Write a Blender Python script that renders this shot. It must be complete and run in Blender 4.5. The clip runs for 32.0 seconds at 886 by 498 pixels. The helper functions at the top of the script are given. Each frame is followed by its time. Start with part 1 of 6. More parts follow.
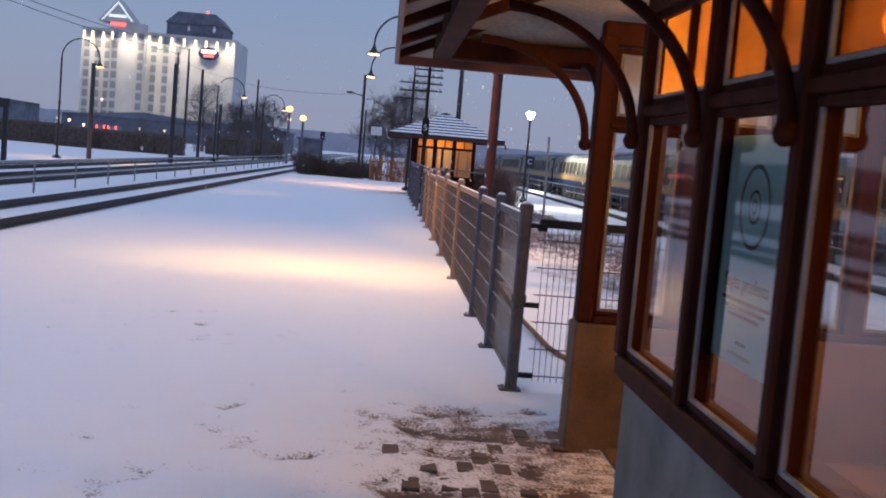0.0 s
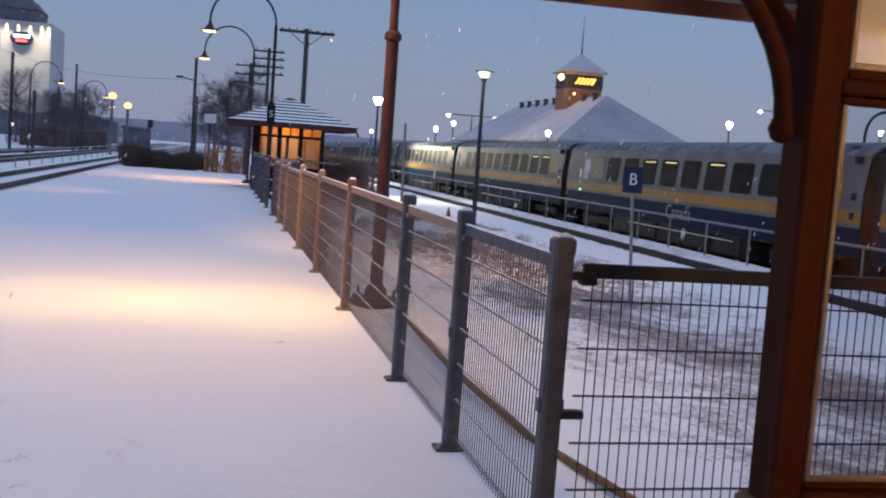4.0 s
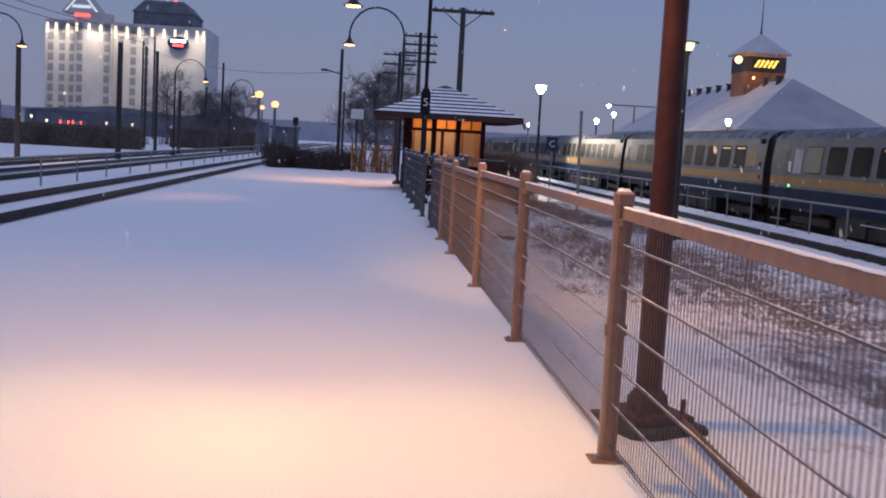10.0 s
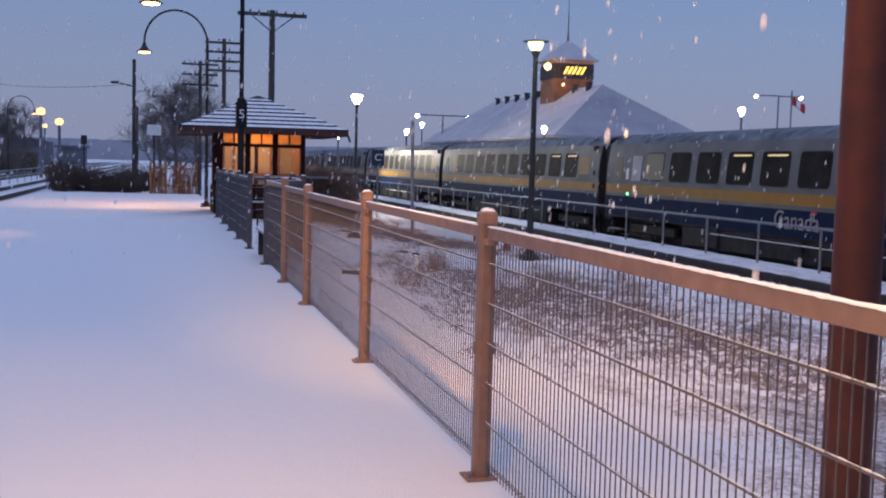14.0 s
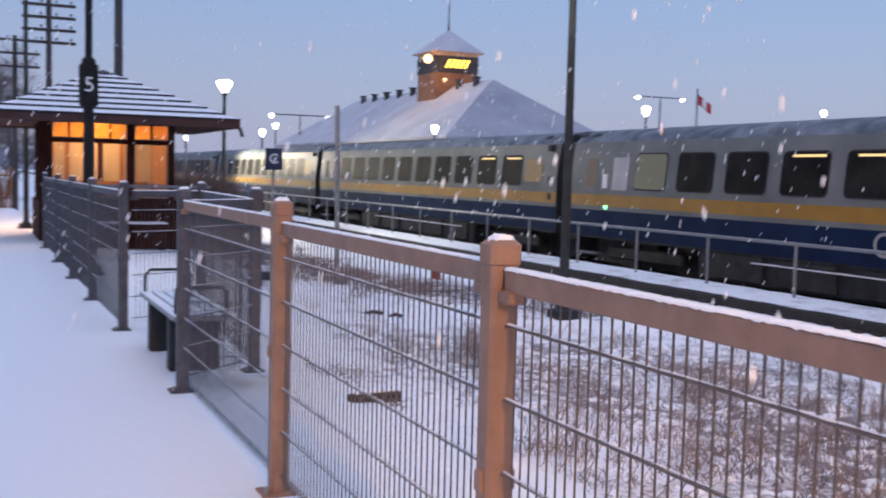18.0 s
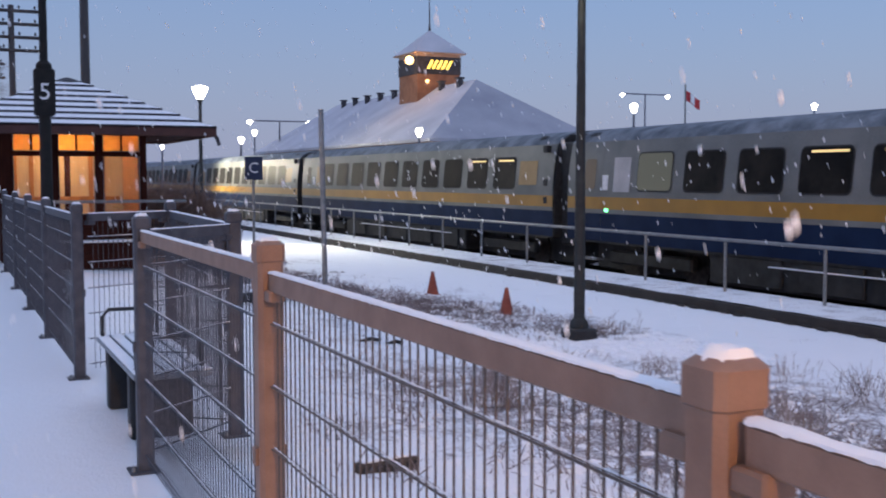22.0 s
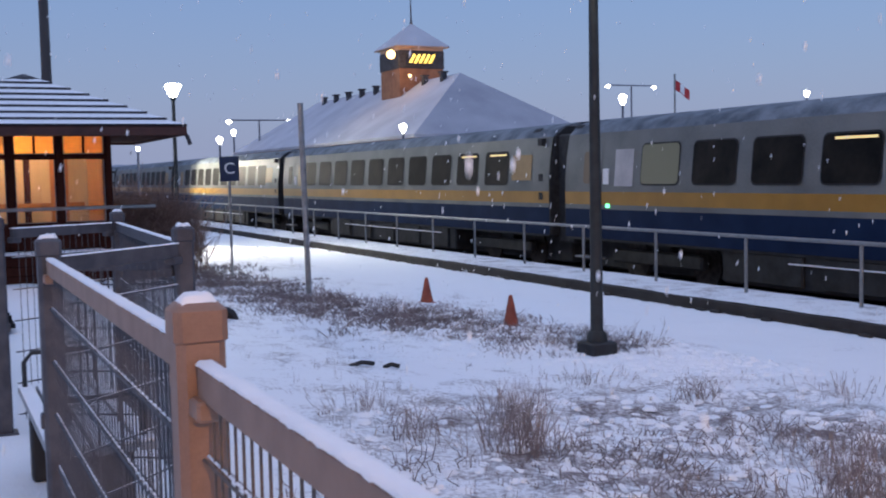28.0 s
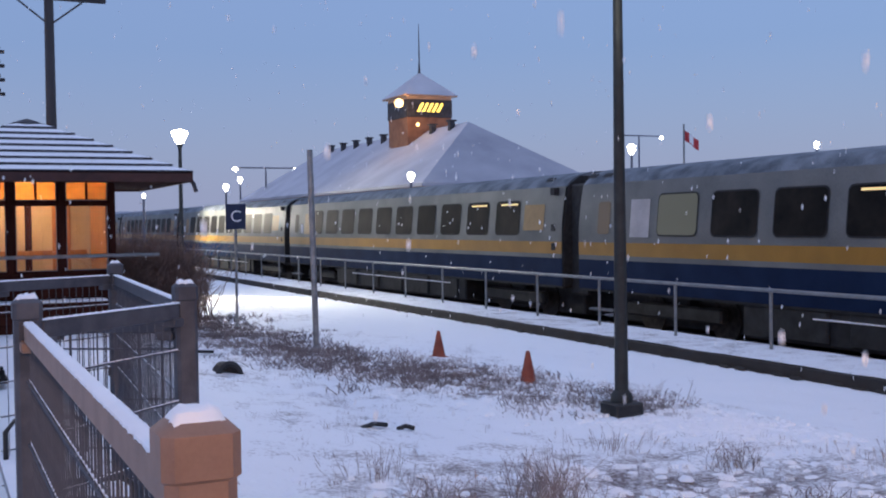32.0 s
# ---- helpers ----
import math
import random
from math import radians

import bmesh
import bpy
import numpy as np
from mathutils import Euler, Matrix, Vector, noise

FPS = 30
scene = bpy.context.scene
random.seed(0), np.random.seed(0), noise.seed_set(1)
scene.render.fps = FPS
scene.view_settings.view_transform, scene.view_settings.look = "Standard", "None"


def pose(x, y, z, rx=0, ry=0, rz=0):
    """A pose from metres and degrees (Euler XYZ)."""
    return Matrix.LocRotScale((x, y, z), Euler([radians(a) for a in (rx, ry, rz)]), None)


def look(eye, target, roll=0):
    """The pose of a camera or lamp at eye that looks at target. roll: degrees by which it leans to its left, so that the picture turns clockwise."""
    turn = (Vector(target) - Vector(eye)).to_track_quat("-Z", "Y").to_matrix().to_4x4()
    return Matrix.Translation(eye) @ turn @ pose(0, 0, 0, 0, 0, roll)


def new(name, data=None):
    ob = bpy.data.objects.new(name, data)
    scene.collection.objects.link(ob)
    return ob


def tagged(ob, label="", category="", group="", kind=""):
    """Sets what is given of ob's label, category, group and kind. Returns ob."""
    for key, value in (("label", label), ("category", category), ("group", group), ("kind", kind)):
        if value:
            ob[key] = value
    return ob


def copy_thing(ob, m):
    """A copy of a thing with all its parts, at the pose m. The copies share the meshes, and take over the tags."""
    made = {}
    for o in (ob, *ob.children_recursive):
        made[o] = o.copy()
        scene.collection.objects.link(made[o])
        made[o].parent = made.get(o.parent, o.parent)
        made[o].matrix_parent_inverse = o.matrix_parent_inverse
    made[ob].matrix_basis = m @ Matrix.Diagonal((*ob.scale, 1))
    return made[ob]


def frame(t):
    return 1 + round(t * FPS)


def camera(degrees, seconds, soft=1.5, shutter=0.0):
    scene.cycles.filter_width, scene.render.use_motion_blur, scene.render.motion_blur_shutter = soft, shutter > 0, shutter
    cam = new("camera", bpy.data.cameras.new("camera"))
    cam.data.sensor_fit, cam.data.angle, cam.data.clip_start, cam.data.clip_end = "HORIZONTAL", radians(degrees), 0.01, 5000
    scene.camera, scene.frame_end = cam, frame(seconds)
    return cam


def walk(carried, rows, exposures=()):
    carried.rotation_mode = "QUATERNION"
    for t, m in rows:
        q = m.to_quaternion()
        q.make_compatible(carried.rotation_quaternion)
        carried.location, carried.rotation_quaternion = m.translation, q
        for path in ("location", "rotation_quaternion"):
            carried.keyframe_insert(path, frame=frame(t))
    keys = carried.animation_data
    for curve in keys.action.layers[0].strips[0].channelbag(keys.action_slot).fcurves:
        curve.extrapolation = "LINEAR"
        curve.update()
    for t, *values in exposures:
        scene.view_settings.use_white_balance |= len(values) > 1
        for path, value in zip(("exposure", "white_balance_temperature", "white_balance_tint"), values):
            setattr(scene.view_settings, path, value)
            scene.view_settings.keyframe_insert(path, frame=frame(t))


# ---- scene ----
# The lens, and the path: seconds, place, yaw to the left of +y, pitch up, lean.
cam = camera(45.0, 32.0, soft=1.9, shutter=0.6)
PATH = [
    (0, -1.028, -7.644, 1.636, -3.38, -4.86, 4.87),
    (0.5, -1.110, -7.301, 1.632, -3.31, -4.96, 4.24),
    (1, -1.177, -6.814, 1.648, -3.59, -5.11, 2.93),
    (1.5, -1.226, -6.301, 1.638, -4.11, -4.97, 3.61),
    (2, -1.376, -5.984, 1.659, -4.83, -4.88, 2.93),
    (2.5, -1.374, -5.522, 1.628, -7.31, -4.84, 3.01),
    (3, -1.417, -5.072, 1.641, -8.18, -4.78, 3.39),
    (3.5, -1.454, -4.596, 1.641, -9.78, -4.86, 3.21),
    (4, -1.382, -4.095, 1.640, -12.26, -4.84, 4.19),
    (4.5, -1.396, -3.619, 1.623, -13.38, -4.75, 4.02),
    (6.5, -1.387, -1.755, 1.599, -16.05, -4.94, 3.91),
    (7, -1.462, -1.368, 1.608, -9.92, -5.56, 2.68),
    (7.5, -1.508, -0.932, 1.613, -6.91, -5.69, 2.32),
    (8, -1.435, -0.405, 1.620, -4.75, -5.62, 2.65),
    (8.5, -1.397, 0.012, 1.616, -5.88, -5.48, 2.61),
    (9, -1.269, 0.563, 1.599, -6.45, -5.38, 3.53),
    (9.5, -1.290, 0.948, 1.591, -6.12, -5.49, 3.51),
    (10, -1.281, 1.668, 1.542, -4.38, -5.55, 3.09),
    (10.5, -1.366, 2.032, 1.570, -4.36, -5.43, 3.21),
    (11, -1.449, 2.487, 1.574, -4.87, -5.48, 2.89),
    (11.5, -1.448, 3.071, 1.570, -5.28, -5.52, 3.19),
    (12, -1.555, 3.537, 1.572, -6.07, -5.43, 2.82),
    (12.5, -1.558, 3.980, 1.580, -7.73, -5.47, 2.68),
    (13, -1.591, 4.365, 1.584, -10.69, -5.38, 2.65),
    (13.5, -1.605, 4.811, 1.588, -12.82, -5.14, 1.67),
    (14, -1.591, 5.031, 1.586, -14.93, -4.49, 1.44),
    (14.5, -1.603, 5.113, 1.592, -15.63, -3.54, 1.98),
    (16.5, -1.411, 13.726, 1.497, -22.69, -2.24, 1.50),
    (17, -1.402, 13.699, 1.507, -22.41, -3.04, 1.28),
    (17.5, -1.351, 13.885, 1.498, -22.30, -4.06, 1.27),
    (18, -1.309, 14.286, 1.495, -23.95, -3.94, 1.41),
    (18.5, -1.273, 14.515, 1.489, -29.15, -3.79, 1.78),
    (19, -1.292, 14.489, 1.518, -33.27, -3.31, 2.27),
    (19.5, -1.330, 14.538, 1.529, -34.78, -3.15, 0.69),
    (20, -1.236, 14.824, 1.551, -29.10, -2.82, 0.96),
    (20.5, -1.156, 15.188, 1.550, -28.68, -3.07, 0.60),
    (21, -1.054, 15.404, 1.541, -27.43, -3.72, 0.29),
    (21.5, -0.969, 15.544, 1.554, -25.44, -3.82, 0.19),
    (22, -0.925, 15.740, 1.560, -24.89, -3.80, -0.02),
    (22.5, -0.869, 15.854, 1.565, -19.20, -2.84, -0.01),
    (23, -0.857, 15.911, 1.565, -14.48, -2.51, -0.72),
    (23.5, -0.854, 15.916, 1.566, -10.84, -2.71, -0.81),
    (24, -0.840, 15.933, 1.565, -9.76, -3.13, -0.24),
    (24.5, -0.842, 16.083, 1.560, -15.88, -2.81, -0.21),
    (25, -0.774, 16.225, 1.557, -21.56, -3.69, -0.14),
    (25.5, -0.699, 16.368, 1.572, -23.26, -4.92, 0.67),
    (27.5, -0.488, 17.091, 1.568, -25.24, -3.44, -1.32),
    (28, -0.407, 17.238, 1.569, -25.75, -3.99, -1.21),
    (28.5, -0.357, 17.443, 1.571, -28.23, -4.27, -2.79),
    (29, -0.347, 17.465, 1.567, -26.97, -5.10, -2.55),
    (29.5, -0.319, 17.608, 1.571, -26.78, -5.81, -2.74),
    (30, -0.294, 17.743, 1.570, -27.46, -5.83, -3.32),
    (30.5, -0.268, 17.781, 1.580, -24.75, -4.88, -2.66),
    (31, -0.258, 17.820, 1.584, -24.93, -2.05, -2.03),
    (31.5, -0.266, 17.817, 1.588, -25.10, -0.92, -1.13),
    (32, -0.272, 17.812, 1.585, -25.55, -1.38, -0.82),
]


def eye_pose(x, y, z, yaw, pitch, lean):
    return pose(x, y, z, 90 + pitch, 0, yaw) @ pose(0, 0, 0, 0, 0, lean)


EXPOSURES = [(0, 0.03, 6600, 14), (4.5, -0.10, 6600, 13), (7, -0.30, 6500, 18), (11, -0.36, 6550, 23), (13, -0.26, 6450, 23), (14.5, -0.05, 6250, 18),
             (17, 0.46, 6850, 17), (19.5, 0.42, 6650, 14), (21, 0.21, 6450, 13), (23, 0.22, 6700, 15), (24, 0.26, 6850, 15), (25, 0.25, 6600, 14), (28, 0.15, 6200, 14), (30, 0.13, 6150, 14), (32, 0.17, 6230, 16)]
walk(cam, [(t, eye_pose(*r)) for t, *r in PATH], EXPOSURES)

# ---- sky and large lights ----
world = bpy.data.worlds.new("dusk_sky")
scene.world = world
world.use_nodes = True
wn, wl = world.node_tree.nodes, world.node_tree.links
wn.clear()
wo, wb = wn.new("ShaderNodeOutputWorld"), wn.new("ShaderNodeBackground")
sky = wn.new("ShaderNodeTexSky")
sky.sky_type, sky.sun_disc = "NISHITA", False
sky.sun_elevation, sky.sun_rotation, sky.dust_density, sky.ozone_density = radians(2.0), radians(250), 2.0, 3.0
# an even snow cloud, paler overhead, laid over the clear sky
tc, sx, ramp, mixc = wn.new("ShaderNodeTexCoord"), wn.new("ShaderNodeSeparateXYZ"), wn.new("ShaderNodeValToRGB"), wn.new("ShaderNodeMixRGB")
ramp.color_ramp.elements[0].position, ramp.color_ramp.elements[0].color = 0.0, (0.292, 0.335, 0.472, 1)
ramp.color_ramp.elements[1].position, ramp.color_ramp.elements[1].color = 1.0, (0.43, 0.50, 0.72, 1)
e = ramp.color_ramp.elements.new(0.16)
e.color = (0.208, 0.296, 0.49, 1)
e = ramp.color_ramp.elements.new(0.42)
e.color = (0.226, 0.325, 0.553, 1)
mixc.inputs[0].default_value = 0.92
wl.new(tc.outputs["Generated"], sx.inputs[0])
wl.new(sx.outputs[2], ramp.inputs[0])
wl.new(sky.outputs[0], mixc.inputs[1])
wl.new(ramp.outputs[0], mixc.inputs[2])
wl.new(mixc.outputs[0], wb.inputs[0])
wb.inputs[1].default_value = 1.0
wl.new(wb.outputs[0], wo.inputs[0])

sun = new("sun", bpy.data.lights.new("sun", "SUN"))
sun.data.energy, sun.data.angle, sun.data.color = 0.18, radians(60), (0.80, 0.87, 1.0)
sun.matrix_world = pose(0, 0, 30, 12, 8, 0)


def lamp(kind, name, at, aim, watts, color, size=0.1, cone=120, blend=0.6):
    data = bpy.data.lights.new(name, kind)
    data.energy, data.color = watts, color
    if kind == "SPOT":
        data.spot_size, data.spot_blend, data.shadow_soft_size = radians(cone), blend, size
    elif kind == "AREA":
        data.size = size
    else:
        data.shadow_soft_size = size
    ob = new(name, data)
    ob.matrix_world = look(at, aim)
    return ob


SODIUM, TUNGSTEN, PALE = (1.0, 0.50, 0.15), (1.0, 0.50, 0.14), (1.0, 0.93, 0.70)
for x in (-0.9, -3.0):
    lamp("SPOT", "platform_lamp_light", (-1.42, 7.21, 4.93), (x, 7.0, 0), 400, (1.0, 0.68, 0.17), 0.12, 44, 1.0)
lamp("SPOT", "platform_lamp_spill", (-1.42, 7.21, 4.92), (-1.6, 5.8, 0), 800, SODIUM, 0.12, 168, 0.3)
# Added beam at the same lamp head, to warm the fence farther on.
lamp("SPOT", "fence_fill_beam", (-1.42, 7.21, 4.92), (3.3, 16.9, 0.9), 4700, SODIUM, 0.12, 58, 1.0)
# Unseen lamp assumed behind the start, warming the near snow.
lamp("SPOT", "assumed_lamp_light", (-1.55, -14.2, 4.93), (-1.75, -12.6, 0), 110, SODIUM, 0.12, 164, 0.5)
# Added spot for the warm platform patch; its real source is unknown.
lamp("SPOT", "patch_fill_light", (-1.67, 30.0, 4.93), (-6.0, 27.2, 0), 620, (1.0, 0.42, 0.13), 0.12, 36, 1.0)
lamp("SPOT", "far_platform_lamp_light", (-2.07, 41.5, 4.93), (-2.07, 43.5, 0), 850, (1.0, 0.42, 0.13), 0.12, 130, 0.8)
lamp("SPOT", "side_platform_lamp_light", (-16.7, 51, 4.8), (-16.7, 51, 0), 700, SODIUM, 0.12, 130, 0.8)
lamp("SPOT", "yard_lamp_light", (6.45, 49.8, 4.0), (5.6, 45.6, -0.4), 2300, PALE, 0.2, 98, 0.6)
lamp("SPOT", "yard_lamp_side", (6.8, 49.9, 4.0), (13.0, 48.5, 1.2), 450, PALE, 0.2, 140, 0.7)
lamp("SPOT", "far_yard_lamp_side", (9.8, 74.0, 3.2), (13.0, 72.0, 0.8), 2600, PALE, 0.2, 150, 0.8)
lamp("POINT", "path_lamp_light", (6.0, 26.85, 3.75), (6.0, 26.8, 0), 8, PALE, 0.15)
lamp("POINT", "kiosk_light", (1.2, 38.2, 2.2), (1.2, 38.2, 0), 78, (1.0, 0.54, 0.20), 0.12)
lamp("POINT", "shelter_light", (1.25, -2.9, 2.15), (1.3, -4.6, 0), 85, TUNGSTEN, 0.1)
# Fill spots with no fixture, added to brighten the shelter's lining.
for y in (-2.9, -4.6, -6.6):
    lamp("SPOT", "shelter_fill", (0.95, y, 2.4), (1.9, y - 0.5, 0.3), 105, TUNGSTEN, 0.1, 104, 0.5)
lamp("POINT", "shelter_light", (1.25, -7.6, 2.25), (1.3, -7.6, 0), 75, TUNGSTEN, 0.1)
lamp("POINT", "tower_light", (22.6, 71.2, 8.2), (22, 71, 0), 70, TUNGSTEN, 0.2)

# ---- materials ----
def nodes_of(name):
    m = bpy.data.materials.new(name)
    m.use_nodes = True
    return m, m.node_tree.nodes, m.node_tree.links, m.node_tree.nodes["Principled BSDF"]


def surface(name, a, b, rough=0.7, metal=0.0, scale=6.0, fine=60.0, bump=0.15, depth=0.01, spread=0.0, coat=0.0, warp=(1, 1, 1)):
    """Two colours mixed by a broad and a fine noise, with fine relief; spread varies it from piece to piece."""
    m, n, l, p = nodes_of(name)
    tex, mp = n.new("ShaderNodeTexCoord"), n.new("ShaderNodeMapping")
    mp.inputs["Scale"].default_value = warp
    l.new(tex.outputs["Object"], mp.inputs[0])
    n1, n2 = n.new("ShaderNodeTexNoise"), n.new("ShaderNodeTexNoise")
    n1.inputs["Scale"].default_value, n1.inputs["Detail"].default_value = scale, 5
    n2.inputs["Scale"].default_value, n2.inputs["Detail"].default_value = fine, 4
    l.new(mp.outputs[0], n1.inputs["Vector"]), l.new(mp.outputs[0], n2.inputs["Vector"])
    add = n.new("ShaderNodeMath")
    add.operation = "MULTIPLY_ADD"
    add.inputs[1].default_value, add.inputs[2].default_value = 0.35, -0.17
    l.new(n2.outputs["Fac"], add.inputs[0])
    s = n.new("ShaderNodeMath")
    s.operation = "ADD"
    l.new(n1.outputs["Fac"], s.inputs[0]), l.new(add.outputs[0], s.inputs[1])
    r = n.new("ShaderNodeValToRGB")
    r.color_ramp.elements[0].position, r.color_ramp.elements[1].position = 0.32, 0.68
    r.color_ramp.elements[0].color, r.color_ramp.elements[1].color = (*a, 1), (*b, 1)
    l.new(s.outputs[0], r.inputs[0])
    out = r.outputs[0]
    if spread:
        oi, hv, mr = n.new("ShaderNodeObjectInfo"), n.new("ShaderNodeHueSaturation"), n.new("ShaderNodeMapRange")
        mr.inputs[3].default_value, mr.inputs[4].default_value = 1 - spread, 1 + spread
        l.new(oi.outputs["Random"], mr.inputs[0]), l.new(mr.outputs[0], hv.inputs["Value"]), l.new(out, hv.inputs["Color"])
        out = hv.outputs[0]
    l.new(out, p.inputs["Base Color"])
    mr = n.new("ShaderNodeMapRange")
    mr.inputs[3].default_value, mr.inputs[4].default_value = max(rough - 0.12, 0.04), min(rough + 0.12, 1)
    l.new(n2.outputs["Fac"], mr.inputs[0]), l.new(mr.outputs[0], p.inputs["Roughness"])
    p.inputs["Metallic"].default_value, p.inputs["Coat Weight"].default_value = metal, coat
    if bump:
        bp = n.new("ShaderNodeBump")
        bp.inputs["Strength"].default_value, bp.inputs["Distance"].default_value = bump, depth
        l.new(s.outputs[0], bp.inputs["Height"]), l.new(bp.outputs[0], p.inputs["Normal"])
    return m


def glow(name, color, strength):
    m, n, l, p = nodes_of(name)
    p.inputs["Base Color"].default_value = (*color, 1)
    p.inputs["Emission Color"].default_value = (*color, 1)
    p.inputs["Emission Strength"].default_value = strength
    return m


def glass_of(name, tint=(0.9, 0.93, 0.95), clear=0.9, gloss_rough=0.03, ior=1.55):
    """A thin pane: clear, with a Fresnel gloss."""
    m, n, l, p = nodes_of(name)
    n.remove(p)
    o = n["Material Output"]
    tr, gl, fr, mx = n.new("ShaderNodeBsdfTransparent"), n.new("ShaderNodeBsdfGlossy"), n.new("ShaderNodeFresnel"), n.new("ShaderNodeMixShader")
    tr.inputs[0].default_value = (*[c * clear for c in tint], 1)
    gl.inputs["Roughness"].default_value = gloss_rough
    fr.inputs["IOR"].default_value = ior
    nz, bp = n.new("ShaderNodeTexNoise"), n.new("ShaderNodeBump")
    nz.inputs["Scale"].default_value = 1.3
    bp.inputs["Strength"].default_value, bp.inputs["Distance"].default_value = 0.03, 0.02
    l.new(nz.outputs["Fac"], bp.inputs["Height"]), l.new(bp.outputs[0], gl.inputs["Normal"])
    l.new(fr.outputs[0], mx.inputs[0]), l.new(tr.outputs[0], mx.inputs[1]), l.new(gl.outputs[0], mx.inputs[2])
    l.new(mx.outputs[0], o.inputs[0])
    return m


def amber_glass(name, tint):
    """Cloudy amber glass: lets light through, partly scattered, with a faint gloss."""
    m, n, l, p = nodes_of(name)
    n.remove(p)
    o = n["Material Output"]
    tr, tl, gl = n.new("ShaderNodeBsdfTransparent"), n.new("ShaderNodeBsdfTranslucent"), n.new("ShaderNodeBsdfGlossy")
    m1, m2, nz, mr = n.new("ShaderNodeMixShader"), n.new("ShaderNodeMixShader"), n.new("ShaderNodeTexNoise"), n.new("ShaderNodeMapRange")
    tr.inputs[0].default_value, tl.inputs[0].default_value = (*tint, 1), (*tint, 1)
    gl.inputs["Roughness"].default_value = 0.4
    nz.inputs["Scale"].default_value = 2.5
    mr.inputs[3].default_value, mr.inputs[4].default_value = 0.35, 0.75
    l.new(nz.outputs["Fac"], mr.inputs[0]), l.new(mr.outputs[0], m1.inputs[0])
    l.new(tr.outputs[0], m1.inputs[1]), l.new(tl.outputs[0], m1.inputs[2])
    m2.inputs[0].default_value = 0.06
    l.new(m1.outputs[0], m2.inputs[1]), l.new(gl.outputs[0], m2.inputs[2]), l.new(m2.outputs[0], o.inputs[0])
    return m


def snow_ground(name, bare, lo, hi, scale, fine=17.0, weight=0.62):
    """Snow with patches where the ground or dead grass shows through."""
    m, n, l, p = nodes_of(name)
    tex = n.new("ShaderNodeTexCoord")
    n1, n2, n3 = (n.new("ShaderNodeTexNoise") for _ in range(3))
    for nn, sc, de in ((n1, scale, 6), (n2, fine, 7), (n3, 0.35, 3)):
        nn.inputs["Scale"].default_value, nn.inputs["Detail"].default_value = sc, de
        l.new(tex.outputs["Object"], nn.inputs["Vector"])
    a = n.new("ShaderNodeMath")
    a.operation = "MULTIPLY_ADD"
    a.inputs[1].default_value = weight
    l.new(n2.outputs["Fac"], a.inputs[0]), l.new(n1.outputs["Fac"], a.inputs[2])
    b = n.new("ShaderNodeMath")
    b.operation = "MULTIPLY_ADD"
    b.inputs[1].default_value = 0.6
    l.new(n3.outputs["Fac"], b.inputs[0]), l.new(a.outputs[0], b.inputs[2])
    at = n.new("ShaderNodeAttribute")
    at.attribute_name = "bare"
    c = n.new("ShaderNodeMath")
    c.operation = "ADD"
    l.new(b.outputs[0], c.inputs[0]), l.new(at.outputs["Fac"], c.inputs[1])
    r = n.new("ShaderNodeMapRange")
    r.inputs[1].default_value, r.inputs[2].default_value = lo, hi
    l.new(c.outputs[0], r.inputs[0])
    mx = n.new("ShaderNodeMixRGB")
    mx.inputs[1].default_value, mx.inputs[2].default_value = (0.86, 0.88, 0.91, 1), (*bare, 1)
    l.new(r.outputs[0], mx.inputs[0])
    l.new(mx.outputs[0], p.inputs["Base Color"])
    p.inputs["Roughness"].default_value = 0.75
    p.inputs["Specular IOR Level"].default_value = 0.25
    bp, inv = n.new("ShaderNodeBump"), n.new("ShaderNodeMath")
    inv.operation = "SUBTRACT"
    broad = n.new("ShaderNodeMath")
    broad.operation = "MULTIPLY_ADD"
    broad.inputs[1].default_value = 1.6
    l.new(n1.outputs["Fac"], broad.inputs[0]), l.new(n2.outputs["Fac"], broad.inputs[2])
    l.new(broad.outputs[0], inv.inputs[0]), l.new(r.outputs[0], inv.inputs[1])
    bp.inputs["Strength"].default_value, bp.inputs["Distance"].default_value = 0.5, 0.018
    l.new(inv.outputs[0], bp.inputs["Height"]), l.new(bp.outputs[0], p.inputs["Normal"])
    return m


SNOW = surface("snow", (0.84, 0.86, 0.90), (0.92, 0.93, 0.95), 0.8, 0, 3, 40, 0.3, 0.01)
PLATFORM_SNOW = snow_ground("platform_snow", (0.13, 0.085, 0.065), 1.60, 1.98, 8.0, 58.0, 1.3)
FIELD = snow_ground("snowy_field", (0.20, 0.165, 0.165), 1.14, 1.56, 2.6, 24.0, 1.05)
FENCE = surface("fence_paint", (0.240, 0.138, 0.094), (0.320, 0.190, 0.131), 0.5, 0.2, 12, 180, 0.1, 0.002, 0.06)
# Fence paint again, darker and greyer for stretches out of the lamplight.
SHADED_FENCE = surface("shaded_fence_paint", (0.055, 0.056, 0.068), (0.098, 0.098, 0.112), 0.6, 0.2, 12, 180, 0.1, 0.002, 0.06)
LAMPBLACK = surface("lamp_black_paint", (0.005, 0.005, 0.005), (0.013, 0.011, 0.010), 0.88, 0, 10, 120, 0.1, 0.002)
WIRE = surface("coated_wire", (0.10, 0.076, 0.064), (0.165, 0.125, 0.105), 0.45, 0.4, 20, 200, 0.1, 0.001)
BLACK = surface("black_paint", (0.012, 0.013, 0.015), (0.03, 0.032, 0.035), 0.45, 0.2, 10, 120, 0.1, 0.002)
RUST = surface("rust_red_paint", (0.040, 0.008, 0.005), (0.085, 0.017, 0.009), 0.6, 0.1, 7, 90, 0.25, 0.004)
